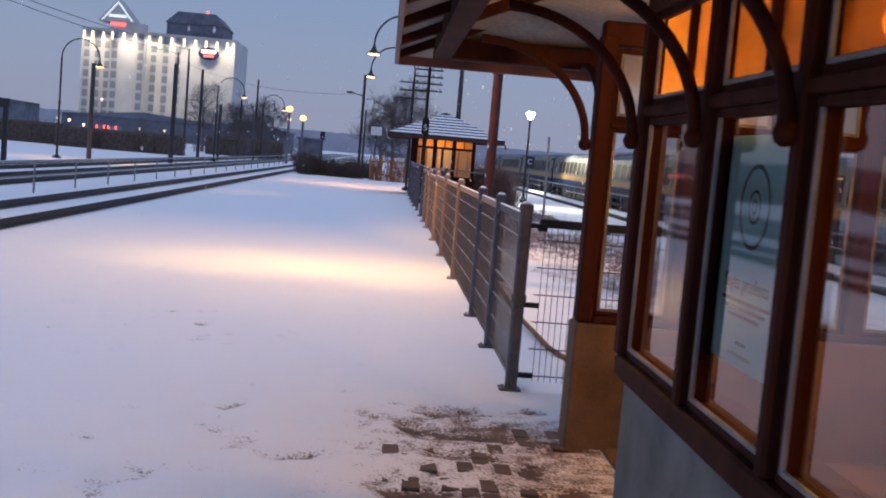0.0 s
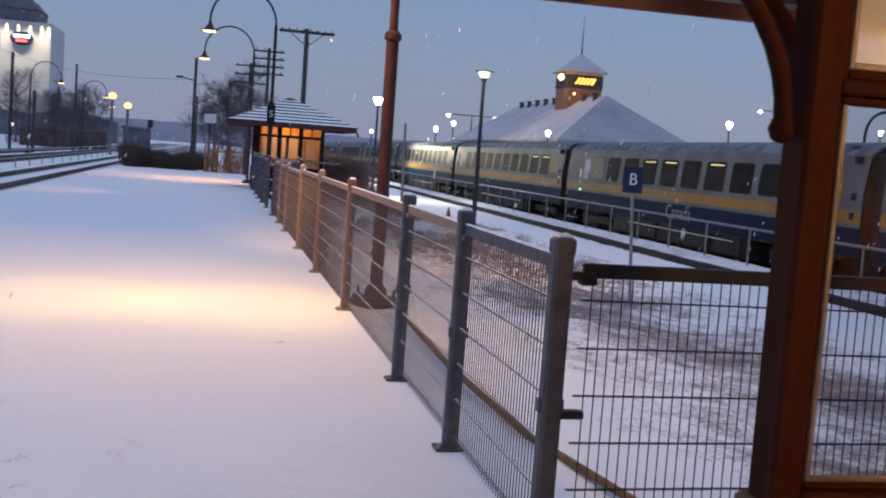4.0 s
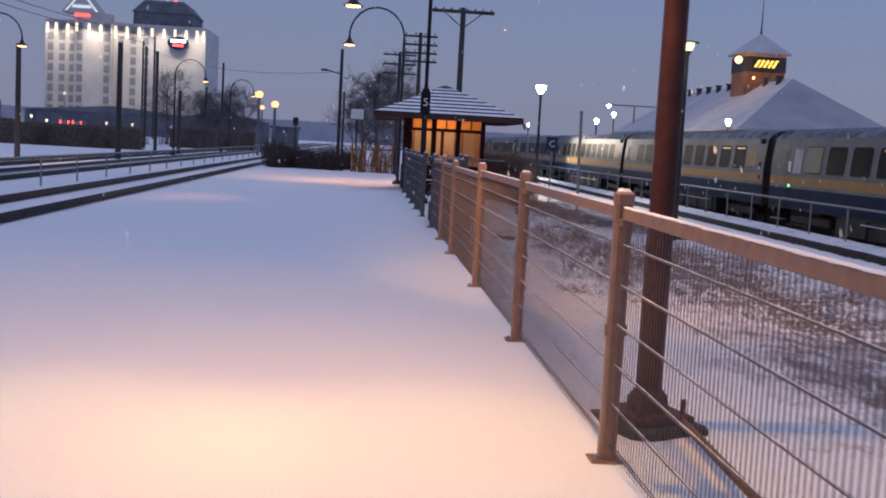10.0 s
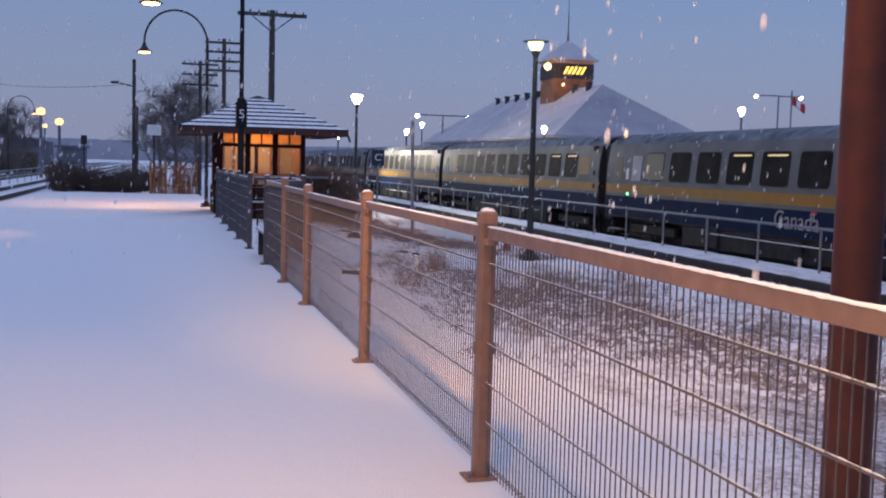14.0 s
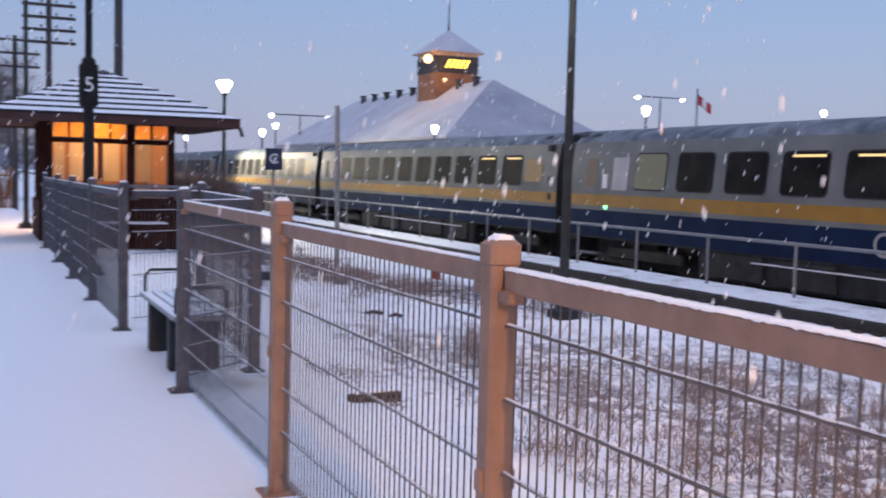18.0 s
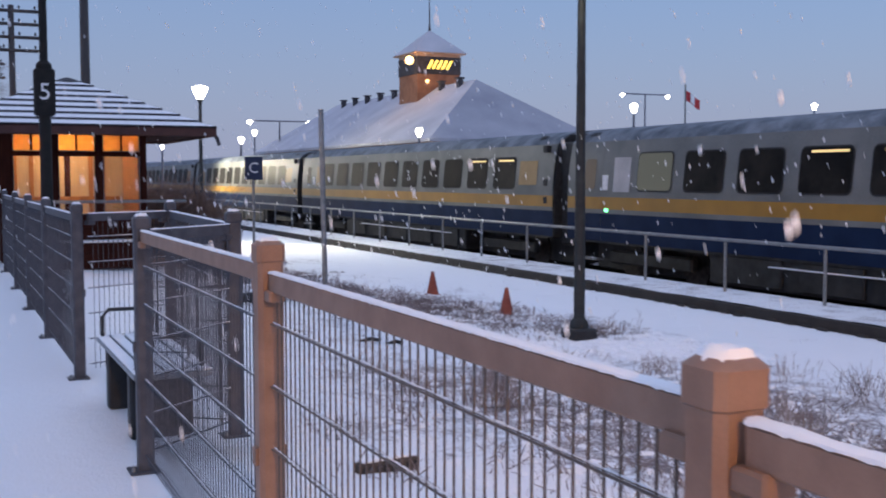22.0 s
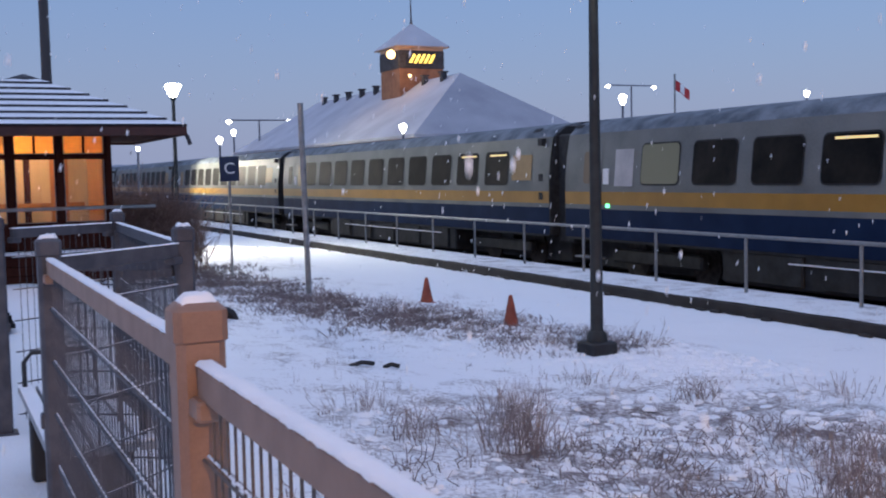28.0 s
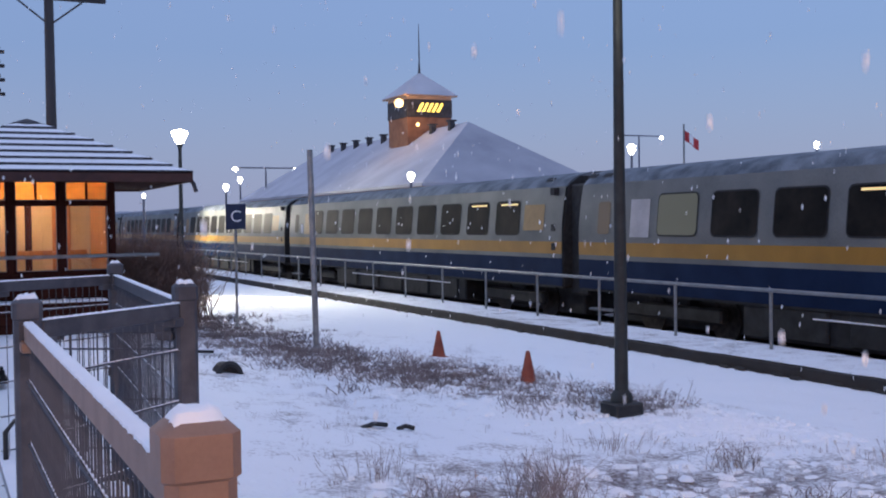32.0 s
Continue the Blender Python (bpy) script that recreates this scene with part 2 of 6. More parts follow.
TIMBER = surface("brown_painted_timber", (0.027, 0.008, 0.005), (0.056, 0.017, 0.011), 0.75, 0, 6, 80, 0.2, 0.004, 0.05, 0, (1, 1, 0.25))
CONCRETE = surface("concrete", (0.25, 0.25, 0.24), (0.40, 0.39, 0.37), 0.85, 0, 3, 70, 0.3, 0.006)
SOFFIT = surface("pale_soffit_boards", (0.20, 0.175, 0.15), (0.42, 0.38, 0.33), 0.7, 0, 2.5, 40, 0.15, 0.004)
WARMWOOD = surface("varnished_pine", (0.30, 0.13, 0.045), (0.46, 0.22, 0.08), 0.4, 0, 4, 60, 0.12, 0.003, 0.08, 0.1, (4, 4, 0.4))
METAL = surface("grey_steel", (0.20, 0.21, 0.22), (0.33, 0.34, 0.35), 0.4, 0.6, 8, 120, 0.1, 0.002)
PALE_STEEL = surface("pale_railing_paint", (0.15, 0.16, 0.165), (0.22, 0.23, 0.235), 0.5, 0.2, 8, 120, 0.1, 0.002)
RAILM = surface("rail_steel", (0.025, 0.022, 0.02), (0.07, 0.06, 0.055), 0.5, 0.6, 10, 90, 0.2, 0.003)
SLEEPER = surface("dark_sleeper", (0.03, 0.024, 0.02), (0.08, 0.065, 0.055), 0.9, 0, 6, 60, 0.4, 0.01)
WETWOOD = surface("wet_black_timber", (0.010, 0.009, 0.009), (0.028, 0.024, 0.022), 0.8, 0, 3, 50, 0.3, 0.006)
POLEWOOD = surface("weathered_pole", (0.032, 0.030, 0.032), (0.075, 0.066, 0.066), 0.85, 0, 5, 70, 0.4, 0.01, 0.1, 0, (1, 1, 0.1))
CARGREY = surface("silver_car_paint", (0.112, 0.120, 0.116), (0.190, 0.197, 0.186), 0.5, 0.1, 0.9, 30, 0.05, 0.002)
CARBLUE = surface("blue_car_paint", (0.006, 0.015, 0.045), (0.011, 0.025, 0.064), 0.5, 0, 1.5, 30, 0.05, 0.002)
CARYELLOW = surface("yellow_car_paint", (0.29, 0.145, 0.011), (0.36, 0.183, 0.018), 0.4, 0, 2, 30, 0.05, 0.002)
CARROOF = surface("dusty_blue_roof", (0.060, 0.076, 0.094), (0.20, 0.23, 0.26), 0.75, 0, 2.2, 30, 0.1, 0.004)
UNDER = surface("underframe_black", (0.009, 0.010, 0.011), (0.032, 0.033, 0.036), 0.6, 0.2, 4, 40, 0.2, 0.006)
TRAINGLASS = surface("tinted_train_window", (0.008, 0.008, 0.008), (0.028, 0.024, 0.020), 0.5, 0, 1.5, 8, 0, 0.001, 0.35)
RUBBER = surface("black_rubber", (0.012, 0.012, 0.013), (0.03, 0.03, 0.03), 0.8, 0, 8, 60, 0.3, 0.01)
GLASS = glass_of("window_glass")
SHADED = glass_of("dusty_shelter_glass", (1.0, 0.90, 0.82), 0.9, 0.05, 2.2)
AMBER = amber_glass("amber_glass", (1.0, 0.55, 0.15))
DARK_AMBER = amber_glass("dark_amber_glass", (0.86, 0.42, 0.11))
FROSTED = amber_glass("frosted_glass", (0.80, 0.74, 0.66))
TRAINGLASS.node_tree.nodes["Principled BSDF"].inputs["Specular IOR Level"].default_value = 0.06
TIMBER.node_tree.nodes["Principled BSDF"].inputs["Specular IOR Level"].default_value = 0.08
CARBLUE.node_tree.nodes["Principled BSDF"].inputs["Specular IOR Level"].default_value = 0.06
CARGREY.node_tree.nodes["Principled BSDF"].inputs["Specular IOR Level"].default_value = 0.25
SIGNBLUE = surface("sign_blue", (0.007, 0.015, 0.048), (0.012, 0.024, 0.07), 0.4, 0, 8, 60, 0.03, 0.001)
SIGNWHITE = surface("sign_white", (0.70, 0.70, 0.70), (0.80, 0.80, 0.80), 0.5, 0, 8, 60, 0.03, 0.001)
CONEM = surface("faded_orange_plastic", (0.20, 0.04, 0.022), (0.32, 0.075, 0.04), 0.5, 0, 6, 60, 0.1, 0.003)
POSTER = surface("pale_blue_poster", (0.34, 0.72, 0.84), (0.42, 0.78, 0.90), 0.5, 0, 2, 40, 0.02, 0.001)
INK = surface("dark_teal_ink", (0.02, 0.035, 0.045), (0.03, 0.05, 0.06), 0.6, 0, 8, 60, 0.02, 0.001)
STRAW = surface("dead_grass", (0.16, 0.125, 0.12), (0.36, 0.305, 0.295), 0.9, 0, 2.0, 30, 0, 0.01)
TWIG = surface("bare_twigs", (0.05, 0.036, 0.03), (0.11, 0.08, 0.065), 0.9, 0, 4, 40, 0, 0.01)
# Reddish twigs, lightened and warmed in colour for the kiosk light.
BUSHTWIG = surface("reddish_lit_twigs", (0.15, 0.098, 0.082), (0.29, 0.205, 0.175), 0.9, 0, 3, 30, 0, 0.01)
# Twigs with the distance haze greyed into their colour.
HAZY_TWIG = surface("hazy_twigs", (0.09, 0.075, 0.078), (0.18, 0.155, 0.16), 0.9, 0, 0.8, 20, 0, 0.01)
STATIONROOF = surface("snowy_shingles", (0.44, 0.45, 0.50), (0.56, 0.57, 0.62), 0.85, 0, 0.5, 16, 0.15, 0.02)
STUCCO = surface("buff_render", (0.42, 0.30, 0.22), (0.55, 0.40, 0.30), 0.8, 0, 2, 40, 0.1, 0.01)
# Hotel wall and windows are paled in colour for the snow haze.
HOTELWALL = surface("hazy_hotel_render", (0.44, 0.44, 0.44), (0.54, 0.54, 0.53), 0.8, 0, 0.2, 3, 0.05, 0.05)
HOTELDARK = surface("hazy_window_glass", (0.20, 0.21, 0.235), (0.28, 0.29, 0.31), 0.3, 0, 0.5, 3, 0, 0.05)
# Haze is mixed into these colours of the far woods and structures.
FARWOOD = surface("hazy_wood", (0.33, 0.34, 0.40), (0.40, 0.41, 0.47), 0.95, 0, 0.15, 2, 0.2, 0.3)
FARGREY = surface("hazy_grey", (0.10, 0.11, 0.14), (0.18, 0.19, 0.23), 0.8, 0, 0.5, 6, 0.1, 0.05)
G_WARM = glow("warm_pane_light", (1.0, 0.42, 0.08), 1.6)
G_SODIUM = glow("sodium_glow", (1.0, 0.62, 0.24), 4)
G_WHITE = glow("white_lamp_glow", (1.0, 0.95, 0.80), 12)
G_GREEN = glow("green_white_glow", (0.90, 1.0, 0.50), 1.7)
G_YELLOW = glow("lit_yellow_sign", (1.0, 0.70, 0.10), 2.2)
G_COOL = glow("cool_white_sign", (0.75, 0.92, 1.0), 2.2)
G_RED = glow("red_point", (1.0, 0.08, 0.06), 4)
G_GREENPT = glow("green_point", (0.15, 1.0, 0.35), 3)
G_PEDIMENT = glow("pediment_outline_light", (0.85, 0.95, 0.90), 0.75)
G_HOTEL = glow("facade_wash_light", (1.0, 0.86, 0.55), 1.9)
FLAKE = surface("snowflake", (0.90, 0.91, 0.93), (0.95, 0.95, 0.96), 0.7, 0, 8, 40, 0, 0.01)
FLAGRED = surface("flag_red", (0.42, 0.03, 0.035), (0.52, 0.05, 0.05), 0.7, 0, 4, 30, 0, 0.01)


# ---- mesh building ----
class Shape:
    """Collects vertices and faces of one mesh."""

    def __init__(self):
        self.v, self.f = [], []

    def add(self, v, f):
        k = len(self.v)
        self.v += [tuple(p) for p in v]
        self.f += [tuple(i + k for i in q) for q in f]
        return self

    def box(self, x0, x1, y0, y1, z0, z1, c=0.0, m=None):
        """A box; c chamfers its upright and level edges."""
        if c <= 0:
            v = [(x, y, z) for z in (z0, z1) for y in (y0, y1) for x in (x0, x1)]
            f = [(0, 2, 3, 1), (4, 5, 7, 6), (0, 1, 5, 4), (2, 6, 7, 3), (0, 4, 6, 2), (1, 3, 7, 5)]
        else:
            def ring(i, z):
                return [(x0 + i + c, y0 + i, z), (x1 - i - c, y0 + i, z), (x1 - i, y0 + i + c, z), (x1 - i, y1 - i - c, z),
                        (x1 - i - c, y1 - i, z), (x0 + i + c, y1 - i, z), (x0 + i, y1 - i - c, z), (x0 + i, y0 + i + c, z)]
            v = ring(c, z0) + ring(0, z0 + c) + ring(0, z1 - c) + ring(c, z1)
            f = [tuple(range(7, -1, -1)), tuple(range(24, 32))]
            f += [(a + j, a + (j + 1) % 8, a + 8 + (j + 1) % 8, a + 8 + j) for a in (0, 8, 16) for j in range(8)]
        if m is not None:
            v = [m @ Vector(p) for p in v]
        return self.add(v, f)

    def tube(self, pts, radii, n=8, caps=True):
        """A round tube through the points."""
        pts = [Vector(p) for p in pts]
        if not hasattr(radii, "__len__"):
            radii = [radii] * len(pts)
        v, f = [], []
        side = None
        for i, p in enumerate(pts):
            d = (pts[min(i + 1, len(pts) - 1)] - pts[max(i - 1, 0)]).normalized()
            if side is None:
                side = d.orthogonal().normalized()
            side = (side - d * side.dot(d)).normalized()
            up = d.cross(side)
            v += [p + (side * math.cos(a) + up * math.sin(a)) * radii[i] for a in (2 * math.pi * j / n for j in range(n))]
        for i in range(len(pts) - 1):
            f += [(i * n + j, i * n + (j + 1) % n, (i + 1) * n + (j + 1) % n, (i + 1) * n + j) for j in range(n)]
        if caps:
            f += [tuple(range(n - 1, -1, -1)), tuple(range((len(pts) - 1) * n, len(pts) * n))]
        return self.add(v, f)

    def lathe(self, rows, at=(0, 0, 0), n=16):
        """Rows of radius and height turned round the upright through at."""
        v = [(at[0] + r * math.cos(2 * math.pi * j / n), at[1] + r * math.sin(2 * math.pi * j / n), at[2] + z) for r, z in rows for j in range(n)]
        f = [(i * n + j, i * n + (j + 1) % n, (i + 1) * n + (j + 1) % n, (i + 1) * n + j) for i in range(len(rows) - 1) for j in range(n)]
        f += [tuple(range(n - 1, -1, -1)), tuple(range((len(rows) - 1) * n, len(rows) * n))]
        return self.add(v, f)

    def prism(self, outline, a, b, axis="y"):
        """A closed outline (two coordinates) pulled from a to b along an axis."""
        def p3(u, w, t):
            return {"y": (u, t, w), "x": (t, u, w), "z": (u, w, t)}[axis]
        n = len(outline)
        v = [p3(u, w, a) for u, w in outline] + [p3(u, w, b) for u, w in outline]
        f = [(i, (i + 1) % n, n + (i + 1) % n, n + i) for i in range(n)] + [tuple(range(n - 1, -1, -1)), tuple(range(n, 2 * n))]
        return self.add(v, f)

    def mesh(self, name, material, smooth=False):
        me = bpy.data.meshes.new(name)
        me.from_pydata(self.v, [], self.f)
        bm = bmesh.new()
        bm.from_mesh(me)
        bmesh.ops.recalc_face_normals(bm, faces=bm.faces)
        bm.to_mesh(me)
        bm.free()
        me.materials.append(material)
        if smooth:
            me.shade_smooth()
            me.set_sharp_from_angle(angle=radians(40))
        return me


def part(name, shape, material, parent=None, label="", smooth=False, at=None):
    ob = new(name, shape.mesh(name, material, smooth) if isinstance(shape, Shape) else shape)
    if parent is not None:
        ob.parent = parent
    if at is not None:
        ob.location = at
    if label:
        ob["label"] = label
    return ob


def thing(name, label, category, group="", at=(0, 0, 0), turn=0.0, kind=""):
    ob = new(name)
    ob.empty_display_size = 0.2
    ob.location, ob.rotation_euler = at, (0, 0, radians(turn))
    return tagged(ob, label, category, group, kind)


def lettering(name, text, size, material, parent, m, extrude=0.002):
    """A word as a mesh, standing in the plane of m."""
    cu = bpy.data.curves.new(name, "FONT")
    cu.body, cu.size, cu.extrude, cu.align_x, cu.align_y = text, size, extrude, "CENTER", "CENTER"
    tmp = new("tmp_letters", cu)
    dg = bpy.context.evaluated_depsgraph_get()
    dg.update()
    me = bpy.data.meshes.new_from_object(tmp.evaluated_get(dg))
    bpy.data.objects.remove(tmp)
    me.materials.clear()
    me.materials.append(material)
    ob = new(name, me)
    ob.parent = parent
    ob.matrix_basis = m
    return ob


FACE_SOUTH = pose(0, 0, 0, 90, 0, 0)      # reads from -y
FACE_WEST = pose(0, 0, 0, 90, 0, -90)     # reads from -x


# ---- ground, platform, tracks ----
def grid_sheet(xs, ys, height, bare):
    """A sheet over the given lines, with how bare each point is."""
    v = [(x, y, height(x, y)) for y in ys for x in xs]
    n = len(xs)
    f = [(j * n + i, j * n + i + 1, (j + 1) * n + i + 1, (j + 1) * n + i) for j in range(len(ys) - 1) for i in range(n - 1)]
    me = bpy.data.meshes.new("sheet")
    me.from_pydata(v, [], f)
    at = me.attributes.new("bare", "FLOAT", "POINT")
    at.data.foreach_set("value", [bare(x, y) for y in ys for x in xs])
    me.shade_smooth()
    return me


def steps(*spans):
    """Values from spans of (start, end, step)."""
    out = []
    for a, b, s in spans:
        k = max(1, round((b - a) / s))
        out += [a + (b - a) * i / k for i in range(k)]
    return out + [spans[-1][1]]


def smooth01(t):
    t = min(max(t, 0.0), 1.0)
    return t * t * (3 - 2 * t)


def field_height(x, y):
    z = -0.16
    if x > 0:
        z = -0.10 - 0.34 * smooth01((x - 0.6) / 5.0) - 0.06 * smooth01((x - 6) / 3)
    if x > 11.3:
        z = -0.5 - 0.42 * smooth01((x - 11.3) / 0.4)
    if x < -6.5:
        z = -0.14
    if 0 < x < 9.7:
        z += 0.05 * noise.noise((x * 0.9, y * 0.9, 1.0)) + 0.03 * noise.noise((x * 3.1, y * 3.1, 4.0))
        rough = math.exp(-((x - 4.3) / 2.4) ** 2)
        z += rough * (0.022 * noise.noise((x * 6.5, y * 6.5, 8.0)) + 0.014 * noise.noise((x * 13.0, y * 13.0, 6.0)))
    if abs(x) > 30:
        z += 0.15 * noise.noise((x * 0.05, y * 0.05, 2.0))
    return z


def field_bare(x, y):
    """Weedy patches through the field; clean snow elsewhere."""
    b = -0.45
    if 0.2 < x < 9.6:
        band = (0.85 + 0.15 * smooth01((y - 8) / 7)) * math.exp(-((x - 4.3) / 2.4) ** 2) * (1 - 0.8 * smooth01((y - 23.5) / 2.5))
        line = math.exp(-((x - (6.35 - 0.27 * (y - 28.0))) / 1.0) ** 2) * smooth01((y - 26.0) / 2.0)
        patch = noise.noise((x * 0.55, y * 0.45, 9.0)) + 0.5 * noise.noise((x * 1.4, y * 1.2, 5.0))
        b = -0.32 + 0.45 * max(band, line) + 0.30 * patch * (0.35 + 0.65 * max(band, line)) + 0.06 * (1 - smooth01((y - 9) / 8))
        b -= 0.28 * (1 - smooth01((x - 0.9) / 1.2))
        if x > 7.6:
            b = -0.45
    if 11.2 < x < 17.5:
        b = 0.4
    return b


ground = new("ground", grid_sheet(steps((-900, -120, 90), (-120, -18, 9), (-18, 0, 1.2), (0, 8, 0.10), (8, 10, 0.2), (10, 13, 0.3), (13, 60, 4), (60, 900, 90)),
                                  steps((-60, -6, 3), (-6, 12, 0.3), (12, 42, 0.13), (42, 48, 0.3), (48, 90, 2.5), (90, 1500, 90)), field_height, field_bare))
ground.data.materials.append(FIELD)
tagged(ground, "snow-covered ground with dead grass showing through", "ground", kind="structure")

FOOT = [(random.uniform(-5.5, -0.3), random.uniform(-7, 6), random.uniform(0, 6.28), random.uniform(0.2, 0.52)) for _ in range(330)]
FOOT += [(random.uniform(-1.2, 0.2), random.uniform(-4.5, -0.5), random.uniform(0, 6.28), random.uniform(0.2, 0.45)) for _ in range(70)]


def platform_height(x, y):
    z = 0.006 * noise.noise((x * 1.3, y * 1.3, 7.0)) + 0.004 * noise.noise((x * 6, y * 6, 3.0))
    for fx, fy, fa, _ in FOOT:
        if abs(x - fx) < 0.3 and abs(y - fy) < 0.3:
            u, w = (x - fx) * math.cos(fa) + (y - fy) * math.sin(fa), (y - fy) * math.cos(fa) - (x - fx) * math.sin(fa)
            z -= 0.030 * math.exp(-(u / 0.13) ** 2 - (w / 0.065) ** 2)
    return z


def platform_bare(x, y):
    b = -0.34
    trod = math.exp(-((x - 0.0) / 1.05) ** 2) * smooth01((-0.3 - y) / 1.0)
    b += 0.58 * trod
    if y < 3 and x > -5:
        b += 0.10 * smooth01((1.5 - y) / 5.0)
    for fx, fy, fa, fw in FOOT:
        if abs(x - fx) < 0.3 and abs(y - fy) < 0.3:
            u, w = (x - fx) * math.cos(fa) + (y - fy) * math.sin(fa), (y - fy) * math.cos(fa) - (x - fx) * math.sin(fa)
            b += fw * math.exp(-(u / 0.15) ** 2 - (w / 0.06) ** 2)
    return b


platform_top = new("platform", grid_sheet(steps((-6.55, -4.2, 0.25), (-4.2, 2.6, 0.085)), steps((-14, -7, 0.3), (-7, 10, 0.085), (10, 30, 0.3), (30, 62, 1.0)), platform_height, platform_bare))
platform_top.data.materials.append(PLATFORM_SNOW)
tagged(platform_top, "snow-covered station platform with faint footprints", "platform", kind="structure")


def platform_edge():
    s = Shape().box(-6.5, 2.55, -14, -0.02, -0.5, -0.07).box(-6.5, 0.09, -0.02, 62, -0.5, -0.07)
    return part("platform_kerb", s, CONCRETE, platform_top)


platform_edge()
# brick pavers trodden bare beside the shelter
PAVER = surface("wet_brick_paver", (0.040, 0.025, 0.020), (0.085, 0.052, 0.040), 0.7, 0, 9, 90, 0.3, 0.004, 0.25)
paver = Shape().box(-0.047, 0.047, -0.096, 0.096, -0.05, 0.0, 0.006).mesh("paver", PAVER)
lay = random.Random(21)
for j in range(13):
    for i in range(16):
        x, y = -0.98 + 0.1 * i, -3.75 + 0.2 * j + 0.1 * (i % 2)
        if x > 0.12 and y < -1.45:
            continue
        if lay.random() < 2.2 * platform_bare(x, y) + 0.55 * noise.noise((x * 2.3, y * 2.3, 3.0)) + 0.15:
            part("paver", paver, None, platform_top, at=(x, y, platform_height(x, y) + lay.uniform(-0.006, 0.003)))
# the sheet runs past the fence only beside the shelter
me = platform_top.data
bm = bmesh.new()
bm.from_mesh(me)
bmesh.ops.delete(bm, geom=[f for f in bm.faces if f.calc_center_median().x > 0.11 and f.calc_center_median().y > -0.05], context="FACES")
bm.to_mesh(me)
bm.free()


def track(name, x, y0, y1, z, label, ties=False, stride=0.62):
    """A railway track along y: two rails, sleepers under the snow, tie plates."""
    tr = thing(name, label, "railway track", at=(0, 0, 0))
    for s in (-1, 1):
        xr = x + s * 0.7175
        prof = [(xr - 0.07, z - 0.15), (xr + 0.07, z - 0.15), (xr + 0.07, z - 0.135), (xr + 0.012, z - 0.115), (xr + 0.012, z - 0.04),
                (xr + 0.036, z - 0.03), (xr + 0.036, z), (xr - 0.036, z), (xr - 0.036, z - 0.03), (xr - 0.012, z - 0.04), (xr - 0.012, z - 0.115), (xr - 0.07, z - 0.135)]
        part("rail", Shape().prism(prof, y0, y1), RAILM, tr)
        part("rail_snow", Shape().prism([(xr - 0.02, z + 0.001), (xr + 0.02, z + 0.001), (xr + 0.012, z + 0.007), (xr - 0.012, z + 0.007)], y0, y1), SNOW, tr)
    if ties:
        sh = Shape().box(x - 1.3, x + 1.3, -0.11, 0.11, z - 0.30, z - 0.135, 0.015)
        tie = sh.mesh("sleeper", SLEEPER)
        k = int((min(y1, 60) - max(y0, 2)) / stride)
        for i in range(k):
            part("sleeper", tie, None, tr, at=(0, max(y0, 2) + i * stride, 0))
    return track


track("platform_track", -7.97, -40, 330, 0.035, "snow-filled railway track beside the platform")
track("second_track", -12.3, -40, 330, 0.02, "snow-filled railway track behind the low fence")
track("third_track", -15.7, -40, 330, 0.02, "snow-filled railway track at the far side")
track("train_track", 14.3, -60, 190, -0.80, "railway track under the passenger train")


# ---- fences ----
POST_Y = [0.0, 1.71, 3.52, 6.87, 10.15, 13.37, 16.85, 19.06, 21.5]
POST_H = 1.37


def post_parts(fence, x, y, h=POST_H, w=0.042, z=0.0, paint=None):
    part("post", Shape().box(x - w, x + w, y - w, y + w, z, z + h - 0.05, 0.014), paint or FENCE, fence, smooth=True)
    part("post_cap", Shape().box(x - w - 0.004, x + w + 0.004, y - w - 0.004, y + w + 0.004, z + h - 0.085, z + h - 0.008, 0.013), paint or FENCE, fence, smooth=True)
    s = Shape()
    n = 7
    v, f = [], []
    for j in range(n):
        for i in range(n):
            u, t = i / (n - 1) * 2 - 1, j / (n - 1) * 2 - 1
            e = max(0.0, 1 - (u * u + t * t) * 0.62) ** 0.5
            k = 1 - 0.16 * (abs(u * t)) ** 2
            v.append((x + u * k * (w - 0.004), y + t * k * (w - 0.004), z + h - 0.016 + 0.021 * (1 - u ** 6) * (1 - t ** 6) + 0.013 * e * noise.noise((x * 9 + u * 2.4, y * 9 + t * 2.4, 1))))
    f = [(j * n + i, j * n + i + 1, (j + 1) * n + i + 1, (j + 1) * n + i) for j in range(n - 1) for i in range(n - 1)]
    s.add(v, f)
    part("snow_cap", s, SNOW, fence, "small cap of fresh snow", True)
    part("foot_plate", Shape().box(x - 0.09, x + 0.07, y - 0.075, y + 0.075, z, z + 0.014, 0.004), paint or FENCE, fence)
    part("foot_bolt", Shape().lathe([(0.011, 0), (0.011, 0.035)], (x - 0.07, y - 0.045, z + 0.01), 6), METAL, fence)
    part("clamp", Shape().box(x - w - 0.012, x + w + 0.012, y - 0.02, y + 0.02, z + 0.64, z + 0.70, 0.004), paint or FENCE, fence)


